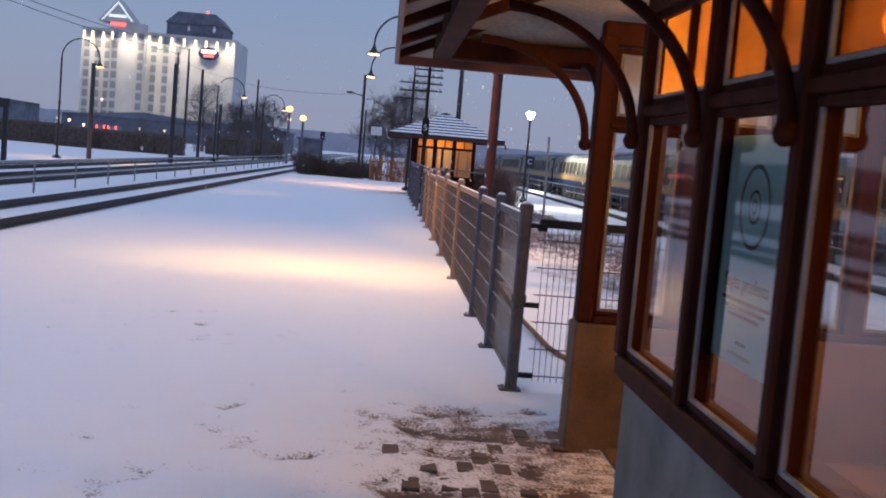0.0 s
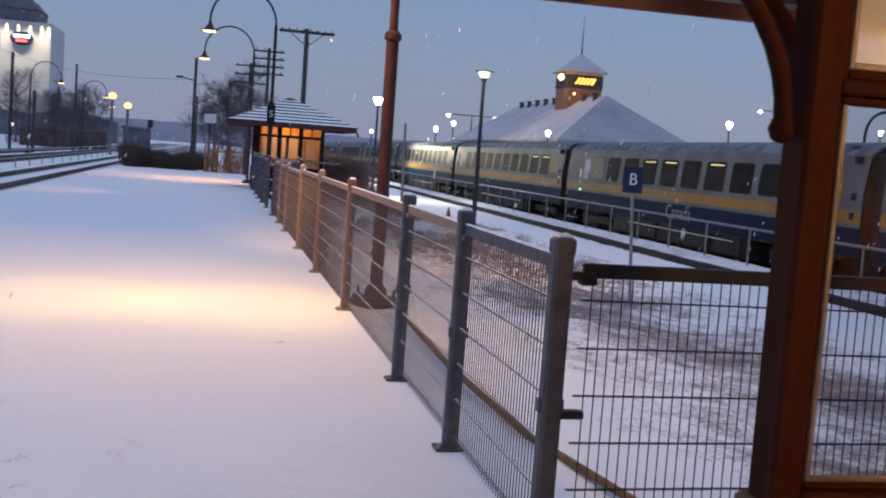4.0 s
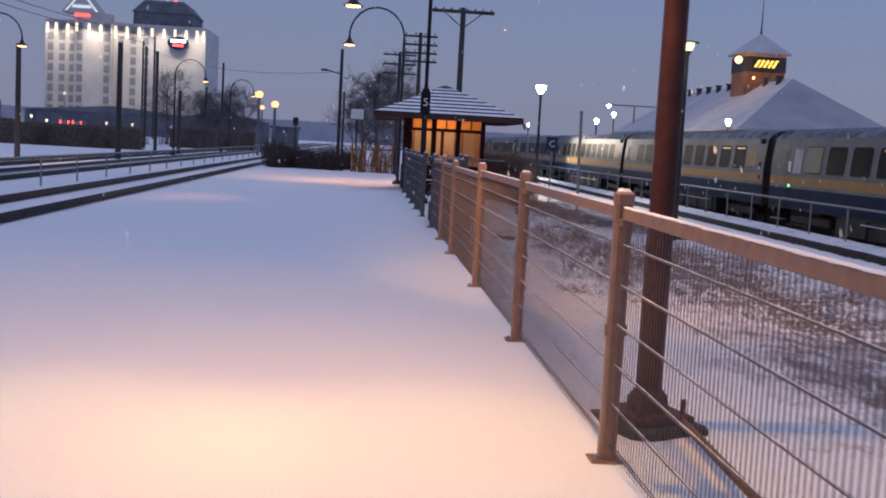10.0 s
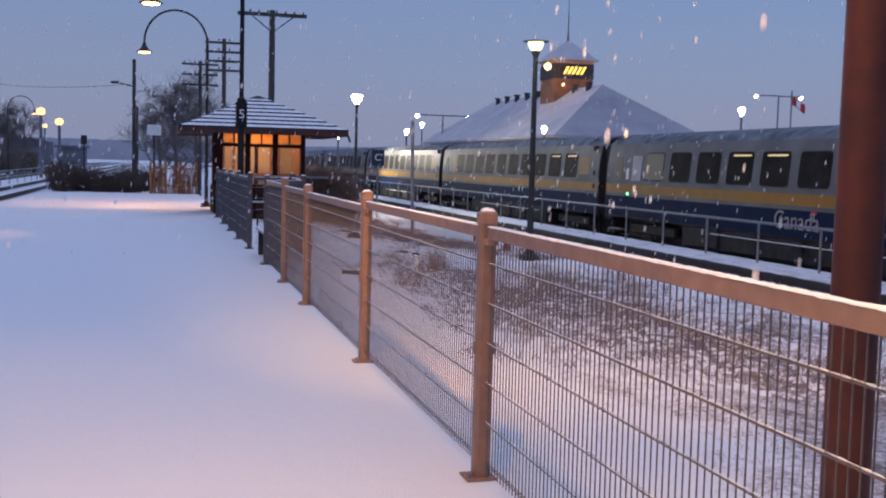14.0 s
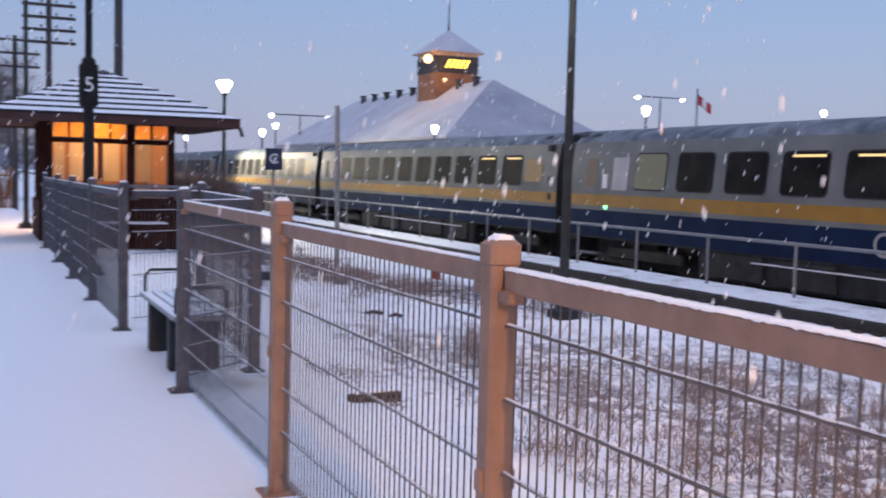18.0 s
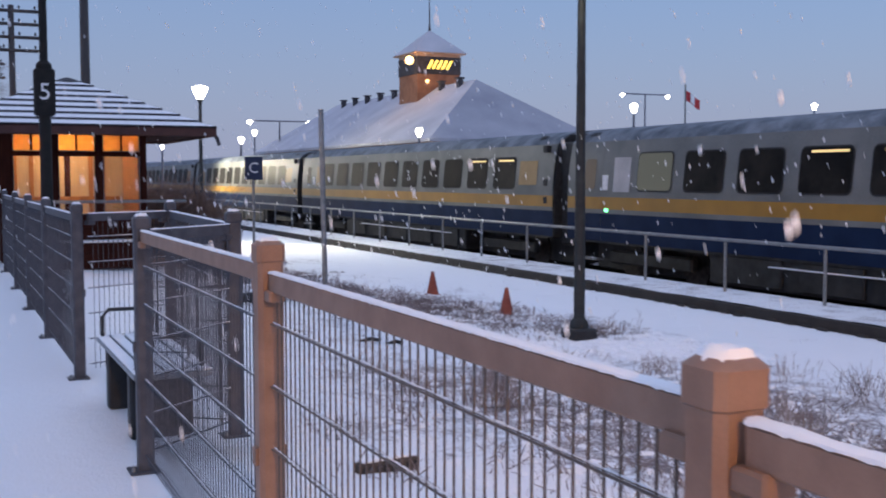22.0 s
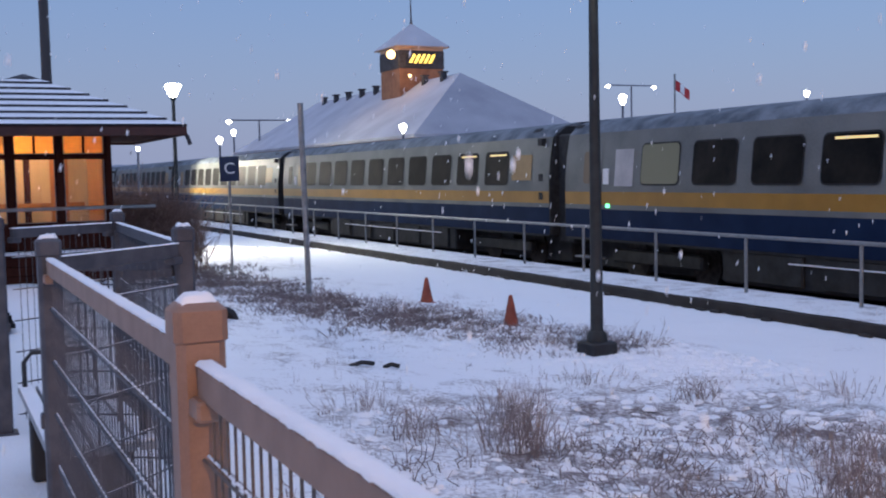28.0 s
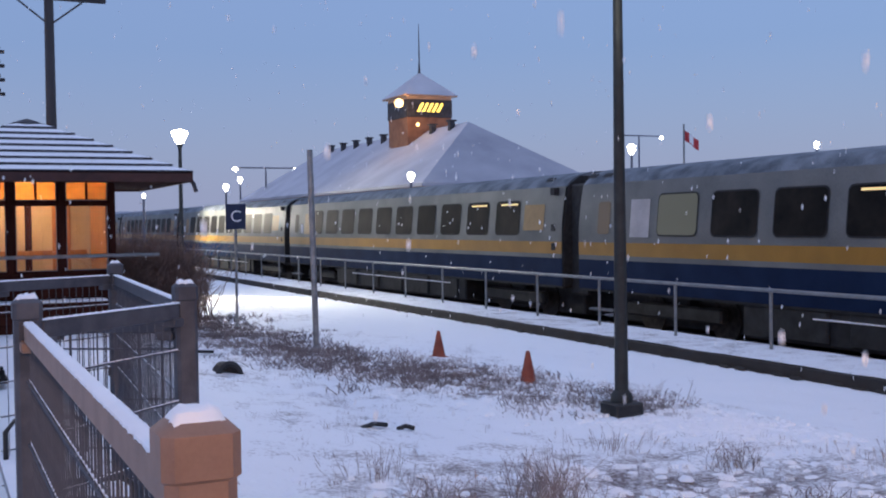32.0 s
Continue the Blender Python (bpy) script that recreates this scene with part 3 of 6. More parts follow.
def panel_parts(fence, a, b, h=POST_H, z=0.0, snow=True, gap=0.055, single=False, paint=None, wire_paint=None):
    """One mesh panel between two post centres: top rail with snow, level rods, upright wires."""
    a, b = Vector((*a, 0)), Vector((*b, 0))
    d = (b - a).normalized()
    a, b = a + d * gap, b - d * gap
    length = (b - a).length
    m = Matrix.Translation((a.x, a.y, z)) @ Matrix.Rotation(math.atan2(d.y, d.x), 4, "Z")
    top = z + h - 0.085
    part("top_rail", Shape().box(0, length, -0.015, 0.015, h - 0.146, h - 0.085, 0.005, m), paint or FENCE, fence)
    part("rail_bracket", Shape().box(-0.012, 0.055, -0.028, 0.028, h - 0.175, h - 0.14, 0.005, m), paint or FENCE, fence)
    part("rail_bracket", Shape().box(length - 0.055, length + 0.012, -0.028, 0.028, h - 0.175, h - 0.14, 0.005, m), paint or FENCE, fence)
    if snow:
        k = max(4, int(length / (0.012 if a.y > 9 else 0.03)))
        v, f = [], []
        for i in range(k + 1):
            t = i / k * length
            lump = 0.5 + 0.5 * noise.noise((t * 9 + a.y, 0.3, 2.0))
            for j, u in enumerate((-1.0, -0.75, -0.35, 0.1, 0.55, 0.9, 1.0)):
                rag = noise.noise((t * 75, u * 3 + a.y, 5.0))
                yy = u * (0.0165 + 0.003 * noise.noise((t * 40, u, a.y)))
                hh = (0.003 + 0.004 * lump) * (1 - abs(u) ** 4) + 0.0035 * rag * (1 - abs(u) ** 6)
                if j == 6:
                    hh = -0.002 - 0.005 * max(0.0, rag + 0.1)
                v.append(m @ Vector((t, yy, h - 0.084 + hh)))
        for i in range(k):
            f += [(i * 7 + j, i * 7 + j + 1, i * 7 + j + 8, i * 7 + j + 7) for j in range(6)]
        part("rail_snow", Shape().add(v, f), SNOW, fence, "thin line of snow on the rail", True)
    rows = [0.10, 0.30, 0.50, 0.70, 0.90, 1.10]
    for zz in rows:
        s = Shape()
        for o in (-0.0075, 0.0075):
            s.tube([m @ Vector((0, o, zz)), m @ Vector((length, o, zz))], 0.0031, 5)
        part("level_rod", s, wire_paint or WIRE, fence)
        if snow and zz > 0.2:
            s = Shape()
            k = max(4, int(length / 0.05))
            pts = [m @ Vector((length * i / k, 0, zz + 0.005 + 0.0015 * noise.noise((i * 0.7, zz * 9, a.y)))) for i in range(k + 1)]
            s.tube(pts, [0.0023 + 0.0022 * noise.noise((i * 0.9, zz, a.y + 2)) for i in range(k + 1)], 5)
            part("rod_snow", s, SNOW, fence, "thread of snow on a rod", True)
    k = int(length / 0.045)
    if single:
        wire = Shape().tube([(0, 0, 0.06), (0, 0, h - 0.13)], 0.0029, 4, False).mesh("wire", wire_paint or WIRE)
        for i in range(1, k):
            q = m @ Vector((length * i / k, 0, 0))
            part("wire", wire, None, fence, at=(q.x, q.y, z))
        return
    s = Shape()
    for i in range(1, k):
        t = length * i / k
        s.tube([m @ Vector((t, 0, 0.06)), m @ Vector((t, 0, h - 0.13))], 0.0029, 4, False)
    w = part("wire_mesh", s, wire_paint or WIRE, fence)
    w["kind"] = "stuff"


fence = thing("platform_fence", "brown steel mesh fence dusted with snow along the platform", "fence")
# Posts near both ends take the shaded copy of the paint.
for y in POST_Y:
    post_parts(fence, 0, y, POST_H - (0.035 if 16 < y < 18 else 0), paint=SHADED_FENCE if y > 21 or y < 4 else FENCE)
for a, b in zip(POST_Y, POST_Y[1:]):
    panel_parts(fence, (0, a), (0, b), POST_H - (0.035 if 13 < a < 16 else 0.022 if 16 < a < 18 else 0), single=a > 10, paint=SHADED_FENCE if b < 2 else FENCE, wire_paint=SHADED_FENCE if a > 19 else None)

P8B, PC = (0.63, 22.08), (0.78, 24.87)
recess = thing("recess_fence", "steel mesh fence in shaded colour, bent round the bench recess", "fence")
for q in (P8B, PC):
    post_parts(recess, *q, paint=SHADED_FENCE)
panel_parts(recess, (0, 21.5), P8B, paint=SHADED_FENCE, wire_paint=SHADED_FENCE)
panel_parts(recess, P8B, PC, paint=SHADED_FENCE, wire_paint=SHADED_FENCE)
panel_parts(recess, PC, (0.02, 24.45), paint=SHADED_FENCE, wire_paint=SHADED_FENCE)
gate = thing("recess_gate", "half-open steel mesh gate inside the bench recess", "gate")
panel_parts(gate, P8B, (0.10, 22.42), 1.31, snow=False, paint=SHADED_FENCE, wire_paint=SHADED_FENCE)

fence2 = thing("kiosk_fence", "steel mesh fence in shaded colour, dusted with snow, running to the kiosk", "fence")
FAR_Y = [24.4, 26.8, 29.3, 31.9, 34.9]
for y in FAR_Y:
    post_parts(fence2, -0.02 if y < 25 else -0.05, y, paint=SHADED_FENCE)
for a, b in zip(FAR_Y, FAR_Y[1:]):
    panel_parts(fence2, (-0.03, a), (-0.05, b), paint=SHADED_FENCE, wire_paint=SHADED_FENCE)

# Gate in near-black: its backlit side is put into the colour.
side_gate = thing("shelter_gate", "brown steel mesh gate between the fence and the shelter", "gate")
panel_parts(side_gate, (0.06, 0.05), (1.75, 0.12), 1.34, snow=False, single=True, paint=UNDER, wire_paint=UNDER)
for zz in (0.10, 0.62, 1.2):
    part("hinge", Shape().box(0.04, 0.16, 0.025, 0.075, zz - 0.015, zz + 0.02, 0.005), UNDER, side_gate)
post_parts(side_gate, 1.8, 0.12, paint=SHADED_FENCE)


def low_fence():
    """The low steel railing between the tracks."""
    f = thing("track_fence", "low pale steel railing standing between the snowy tracks", "fence")
    for i in range(40):
        y = -9.0 + 3.65 * i
        part("post", Shape().tube([(-9.95, y, -0.2), (-9.95, y, 0.68)], 0.028, 8), METAL, f)
    for zz in (0.66, 0.3):
        part("rail", Shape().tube([(-9.95, -30, zz), (-9.95, 137, zz)], 0.024, 8), METAL, f)


low_fence()


# ---- shelter beside the platform ----
BEAD = surface("dull_glazing_bead", (0.14, 0.14, 0.14), (0.24, 0.24, 0.245), 0.6, 0.2, 8, 80, 0.1, 0.002)


def framed_window(parent, m, w, h, rim=0.05, depth=0.07, pane_y=0.0, mullion=None, glass=None):
    """A timber frame with its pane, in the x-z plane of m, from (0,0) to (w,h)."""
    for x0, x1, z0, z1 in ((0, rim, 0, h), (w - rim, w, 0, h), (rim, w - rim, 0, rim), (rim, w - rim, h - rim, h)):
        part("frame_bar", Shape().box(x0, x1, -depth / 2, depth / 2, z0, z1, 0.006, m), TIMBER, parent)
    for x0, x1, z0, z1 in ((rim, rim + 0.016, rim, h - rim), (w - rim - 0.016, w - rim, rim, h - rim), (rim + 0.016, w - rim - 0.016, rim, rim + 0.018)):
        part("glazing_bead", Shape().box(x0, x1, -depth / 2 - 0.004, -depth / 2 + 0.012, z0, z1, 0.003, m), BEAD, parent)
    sheet = bpy.data.meshes.new("pane")
    sheet.from_pydata([m @ Vector(q) for q in ((rim, 0, rim), (w - rim, 0, rim), (w - rim, 0, h - rim), (rim, 0, h - rim))], [], [(0, 1, 2, 3)])
    sheet.materials.append(glass or GLASS)
    p = part("pane", sheet, None, parent)
    p.visible_shadow = False
    if mullion:
        part("mullion", Shape().box(w * mullion - 0.02, w * mullion + 0.02, -depth / 2, depth / 2, rim, h - rim, 0.005, m), TIMBER, parent)


DAMPWALL = surface("damp_grey_concrete", (0.10, 0.11, 0.105), (0.19, 0.20, 0.19), 0.85, 0, 2.5, 50, 0.3, 0.006)
# Brownish concrete with the shelter lamp's orange put into the colour.
LAMPLIT_CONCRETE = surface("lamplit_concrete", (0.075, 0.046, 0.026), (0.16, 0.10, 0.058), 0.85, 0, 3, 50, 0.3, 0.006)
shelter = thing("platform_shelter", "brown timber waiting shelter with a concrete base and glass", "shelter")
WALL_Y = [-2.80, -3.80, -4.70, -5.62, -6.54, -7.46, -8.38, -9.30, -10.22]
part("base_wall", Shape().box(0.16, 0.36, -10.3, -2.75, -0.1, 0.70, 0.012), DAMPWALL, shelter, "weathered grey concrete base wall")
part("end_pier", Shape().box(0.14, 2.3, -1.52, -1.30, -0.1, 0.745, 0.012), LAMPLIT_CONCRETE, shelter, "brown concrete pier with lamplight put into its colour")
part("sill", Shape().box(0.10, 0.40, -10.3, -2.77, 0.70, 0.80, 0.012), TIMBER, shelter)
part("head_beam", Shape().box(0.10, 0.34, -10.3, -2.75, 2.36, 2.5, 0.012), TIMBER, shelter)
part("transom", Shape().box(0.105, 0.30, -10.3, -2.81, 1.895, 1.945, 0.01), TIMBER, shelter)
for i, y in enumerate(WALL_Y):
    wd = 0.034 if i else 0.05
    part("column", Shape().box(0.095, 0.225, y - wd, y + wd, 0.80, 2.37, 0.012), TIMBER, shelter)
west = pose(0, 0, 0, 0, 0, -90)
for a, b in zip(WALL_Y, WALL_Y[1:]):
    w = a - b - 0.076
    framed_window(shelter, Matrix.Translation((0.17, a - 0.038, 0.80)) @ west, w, 1.095, 0.034, glass=SHADED)
    framed_window(shelter, Matrix.Translation((0.17, a - 0.038, 1.945)) @ west, w, 0.415, 0.03, 0.06, mullion=0.55, glass=DARK_AMBER)
# end wall
for x0, x1 in ((0.15, 0.245), (0.69, 0.80), (1.22, 1.33), (1.75, 1.86), (2.2, 2.33)):
    part("end_column", Shape().box(x0, x1, -1.49, -1.36, 0.745, 2.42, 0.012), TIMBER, shelter)
part("end_sill", Shape().box(0.245, 2.2, -1.50, -1.35, 0.745, 0.79, 0.01), TIMBER, shelter)
part("end_head", Shape().box(0.16, 2.2, -1.48, -1.37, 2.36, 2.5, 0.01), TIMBER, shelter)
for x0, x1 in ((0.245, 0.69), (0.80, 1.22), (1.33, 1.75), (1.86, 2.2)):
    m = Matrix.Translation((x0, -1.43, 0.79))
    framed_window(shelter, m, x1 - x0, 1.10, 0.025, 0.05)
    framed_window(shelter, Matrix.Translation((x0, -1.43, 1.93)), x1 - x0, 0.42, 0.03, 0.06, glass=FROSTED)
    part("end_transom", Shape().box(x0, x1, -1.48, -1.38, 1.89, 1.93, 0.008), TIMBER, shelter)
# floor, back wall and the lit lining
part("floor", Shape().box(0.36, 2.3, -10.3, -1.52, -0.08, 0.02), LAMPLIT_CONCRETE, shelter, "worn brown floor")
part("back_wall", Shape().box(2.3, 2.45, -10.3, -1.3, -0.1, 2.5, 0.01), CONCRETE, shelter)
for i in range(30):
    part("lining_board", Shape().box(2.265, 2.296, -10.2 + i * 0.292, -9.915 + i * 0.292, 0.02, 2.45, 0.006), WARMWOOD, shelter)
part("south_wall", Shape().box(0.16, 2.3, -10.45, -10.3, -0.1, 2.5, 0.01), CONCRETE, shelter)
for yy in (-2.9, -7.6):
    il = thing("ceiling_lamp", "warm globe lamp hanging inside the shelter", "lamp", "shelter lamps")
    part("rod", Shape().tube([(1.25, yy, 2.45), (1.25, yy, 3.2)], 0.012, 6), BLACK, il)
    part("globe", Shape().lathe([(0.03, 0.09), (0.10, 0.05), (0.12, 0), (0.10, -0.05), (0.02, -0.09)], (1.25, yy, 2.42), 14), G_WARM, il, smooth=True)
# roof
rx, re, rz, rp = 1.3, -1.0, 2.30, 3.35
y0, y1 = -11.4, -0.30
roof_pts = [(re, y0, rz), (3.6, y0, rz), (3.6, y1, rz), (re, y1, rz), (rx, y0 + 2.3, rp), (rx, y1 - 2.3, rp)]
part("roof_deck", Shape().add(roof_pts + [(x, y, z + 0.14) for x, y, z in roof_pts], [(0, 4, 5, 3), (3, 5, 2), (2, 5, 4, 1), (1, 4, 0), (6, 9, 11, 10), (9, 8, 11), (8, 7, 10, 11), (7, 6, 10), (0, 1, 7, 6), (1, 2, 8, 7), (2, 3, 9, 8), (3, 0, 6, 9)]), SOFFIT, shelter, "pale boarded soffit with peeling paint")
part("roof_snow", Shape().add([(x, y, z + 0.145) for x, y, z in roof_pts] + [(x, y, z + 0.20) for x, y, z in roof_pts], [(6, 9, 11, 10), (9, 8, 11), (8, 7, 10, 11), (7, 6, 10), (0, 1, 7, 6), (1, 2, 8, 7), (2, 3, 9, 8), (3, 0, 6, 9)]), SNOW, shelter, "snow on the roof")
FASCIA = surface("faded_red_fascia", (0.10, 0.032, 0.026), (0.17, 0.065, 0.052), 0.55, 0, 4, 60, 0.15, 0.004)
for sh in (Shape().box(re - 0.03, re, y0, y1, rz - 0.06, rz + 0.17, 0.006), Shape().box(3.6, 3.63, y0, y1, rz - 0.06, rz + 0.17, 0.006),
           Shape().box(re - 0.03, 3.63, y1, y1 + 0.03, rz - 0.06, rz + 0.17, 0.006), Shape().box(re - 0.03, 3.63, y0 - 0.03, y0, rz - 0.06, rz + 0.17, 0.006)):
    part("fascia", sh, FASCIA, shelter)
for i in range(13):
    y = y1 - 0.35 - i * 0.85
    part("rafter", Shape().add([(re, y - 0.035, rz - 0.05), (re, y + 0.035, rz - 0.05), (0.95, y + 0.035, rz + 0.76), (0.95, y - 0.035, rz + 0.76),
                                (re, y - 0.035, rz + 0.03), (re, y + 0.035, rz + 0.03), (0.95, y + 0.035, rz + 0.84), (0.95, y - 0.035, rz + 0.84)],
                               [(0, 1, 2, 3), (4, 7, 6, 5), (0, 4, 5, 1), (1, 5, 6, 2), (2, 6, 7, 3), (3, 7, 4, 0)]), TIMBER, shelter)
part("edge_beam", Shape().box(re + 0.22, re + 0.34, y0 + 0.2, y1 - 0.15, rz - 0.02, rz + 0.12, 0.01), TIMBER, shelter)
part("end_beam", Shape().box(re + 0.25, 3.3, y1 - 0.34, y1 - 0.22, rz - 0.02, rz + 0.12, 0.01), TIMBER, shelter)


def bracket(y, x=0.09, far=-0.52):
    """A curved timber bracket from a column up to the eave, with a ball at its foot."""
    pts = []
    for i in range(13):
        a = i / 12 * math.pi / 2
        pts.append((x - 0.02 + (far - x) * (1 - math.cos(a)), y, 1.80 + 0.54 * math.sin(a)))
    part("bracket", Shape().tube(pts, 0.025, 10), TIMBER, shelter, smooth=True)
    part("bracket_ball", Shape().lathe([(0.012, -0.038), (0.029, -0.026), (0.038, 0), (0.029, 0.026), (0.018, 0.038)], (x - 0.02, y, 1.785), 12), TIMBER, shelter, smooth=True)


for y in WALL_Y[:8]:
    bracket(y)
bracket(-1.43, 0.13)
pts = [(0.21, -1.36 + 0.75 * (1 - math.cos(i / 12 * math.pi / 2)), 1.80 + 0.5 * math.sin(i / 12 * math.pi / 2)) for i in range(13)]
part("bracket", Shape().tube(pts, 0.029, 10), TIMBER, shelter, smooth=True)

poster = thing("safety_poster", "pale blue safety poster with a ringed emblem behind glass", "poster")
part("sheet", Shape().box(0.195, 0.2, -4.54, -3.84, 1.02, 1.80), POSTER, poster)
for r0, r1 in ((0.128, 0.144), (0.048, 0.058), (0.016, 0.026)):
    v = [(0.1935, -4.17 + r * math.cos(2 * math.pi * j / 40), 1.56 + r * math.sin(2 * math.pi * j / 40)) for r in (r0, r1) for j in range(40)]
    part("emblem_ring", Shape().add(v, [(j, (j + 1) % 40, 40 + (j + 1) % 40, 40 + j) for j in range(40)]), INK, poster)
lettering("words", "Soyez prudents", 0.07, INK, poster, Matrix.Translation((0.192, -4.17, 1.30)) @ FACE_WEST, 0.001)
for zz, w in ((1.24, 0.46), (1.215, 0.40), (1.19, 0.30), (1.10, 0.10), (1.06, 0.22)):
    part("text_bar", Shape().box(0.1925, 0.194, -4.17 - w / 2, -4.17 + w / 2, zz - 0.006, zz + 0.006), INK, poster)


# ---- lamp posts and poles ----
def arc_lamp(at, label, lit, lower=None, sign=False, base=True):
    """A swan-neck platform lamp: post, curved arm towards -x, bell shade, bulb."""
    lp = thing("platform_lamp", label, "street lamp", "platform lamps", at)
    pm = lower or BLACK
    part("post", Shape().tube([(0, 0, 0), (0, 0, 2.95)], [0.075, 0.07] if lower else [0.062, 0.055], 14), pm, lp, smooth=True)
    part("collar", Shape().lathe([(0.07, -0.06), (0.095, -0.04), (0.095, 0.02), (0.06, 0.06)], (0, 0, 2.95), 14), pm, lp, smooth=True)
    part("upper_post", Shape().tube([(0, 0, 2.95), (0, 0, 5.35)], 0.05, 12), pm, lp, smooth=True)
    pts = [(-1.0 + 1.0 * math.cos(a), 0, 5.35 + 1.05 * math.sin(a)) for a in (i / 18 * math.pi for i in range(19))]
    pts.append((-2.0, 0, 5.20))
    part("arm", Shape().tube(pts, 0.034, 10), BLACK, lp, smooth=True)
    part("shade", Shape().lathe([(0.04, 0.20), (0.06, 0.12), (0.09, 0.05), (0.17, -0.05), (0.27, -0.11), (0.262, -0.115), (0.16, -0.06), (0.03, 0.0)], (-2.0, 0, 5.12), 20), BLACK, lp, smooth=True)
    part("bulb", Shape().lathe([(0.02, 0.0), (0.10, -0.06), (0.20, -0.095), (0.19, -0.125), (0.02, -0.15)], (-2.0, 0, 5.1), 16), G_SODIUM if lit else FARGREY, lp, smooth=True)
    if base:
        part("base_plate", Shape().box(-0.2, 0.2, -0.2, 0.2, -0.02, 0.03, 0.008), pm, lp)
        part("base_collar", Shape().lathe([(0.13, 0), (0.12, 0.08), (0.085, 0.13)], (0, 0, 0.03), 14), pm, lp, smooth=True)
        for sx, sy in ((-1, -1), (1, -1), (-1, 1), (1, 1)):
            part("anchor_bolt", Shape().lathe([(0.018, 0), (0.018, 0.09)], (sx * 0.15, sy * 0.15, 0.03), 6), pm, lp)
    if sign:
        bx = part("sign_box", Shape().box(-0.125, 0.125, -0.09, 0.09, 2.33, 2.92, 0.025), LAMPBLACK, lp, "black sign box with a white numeral")
        lettering("numeral", "5", 0.29, SIGNWHITE, bx, Matrix.Translation((0.0, -0.094, 2.62)) @ FACE_SOUTH)
    return lp


# Out-of-view post, assumed from the spacing of the row.
arc_lamp((0.47, -14.2, 0.0), "assumed rust-red lamp post behind the shelter, out of view, lit", True, RUST)
red = arc_lamp((0.47, 7.85, 0.0), "rust-red steel lamp post behind the fence, lamp lit", True, RUST)
red.rotation_euler = (0, 0, 0.33)
# Number lamp's bulb glows only to carry the added patch light.
arc_lamp((0.22, 30.0, 0.0), "black swan-neck lamp post carrying a platform number", True, LAMPBLACK, True)
arc_lamp((-0.07, 41.5, 0.0), "black swan-neck lamp post with its lamp lit", True)
mirrored = arc_lamp((-18.7, 51.0, -0.1), "black swan-neck lamp post with its lamp lit", True)
mirrored.rotation_euler = (0, 0, math.pi)
for at in ((-14.2, 75, -0.1), (-13.4, 98, -0.1)):
    q = copy_thing(mirrored, pose(*at, 0, 0, 180))

part("plinth", Shape().box(-0.27, 0.27, -0.27, 0.27, -0.25, -0.02, 0.02), UNDER, red, "dark concrete plinth")
RUSTPIPE = surface("rusty_brown_pipe", (0.12, 0.06, 0.025), (0.22, 0.12, 0.05), 0.7, 0.2, 9, 90, 0.2, 0.003)
conduit = thing("ground_cable", "rusty steel pipe lying on the snow behind the fence", "pipe")
part("pipe", Shape().tube([(0.62, 7.6, 0.02), (0.60, 6.2, -0.02), (0.55, 4.2, -0.03), (0.62, 2.2, -0.05), (0.9, 0.8, -0.08)], 0.026, 8), RUSTPIPE, conduit, smooth=True)


def lantern(at, label, glowing, tall=4.72, bowl=1.0):
    """A steel post with a tulip lantern and a flat lid."""
    lp = thing("lantern_post", label, "street lamp", "lantern posts", at)
    part("post", Shape().tube([(0, 0, 0), (0, 0, tall - 0.15 - 0.20 * bowl)], [0.075, 0.05], 12), METAL_DARK, lp, smooth=True)
    part("base", Shape().box(-0.17, 0.17, -0.17, 0.17, -0.1, 0.10, 0.02), UNDER, lp)
    part("base_collar", Shape().lathe([(0.12, 0), (0.11, 0.08), (0.08, 0.12)], (0, 0, 0.10), 12), METAL_DARK, lp, smooth=True)
    part("neck", Shape().lathe([(0.05, 0), (0.06, 0.08), (0.10, 0.16), (0.09, 0.19)], (0, 0, tall - 0.18 - 0.20 * bowl), 12), METAL_DARK, lp, smooth=True)
    glass = ((0.08, 0), (0.13, 0.05), (0.165, 0.14), (0.17, 0.20)) if bowl == 1.0 else ((0.05, 0), (0.08, 0.06), (0.125, 0.14), (0.15, 0.19), (0.14, 0.225), (0.07, 0.25))
    part("lantern", Shape().lathe([(r * bowl, z * bowl) for r, z in glass], (0, 0, tall - 0.20 * bowl), 18), glowing, lp, smooth=True)
    if bowl == 1.0:
        part("lid", Shape().lathe([(0.27, 0), (0.28, 0.015), (0.05, 0.05)], (0, 0, tall), 18), METAL_DARK, lp, smooth=True)
    return lp


METAL_DARK = surface("dark_green_steel", (0.012, 0.015, 0.016), (0.028, 0.033, 0.034), 0.65, 0.1, 8, 90, 0.1, 0.002)
lantern((6.29, 27.2, -0.43), "dark steel lantern post with a greenish light in the field", G_GREEN)
lantern((6.47, 50.0, -0.33), "dark steel lantern post with a bright white light", G_WHITE, bowl=1.7)


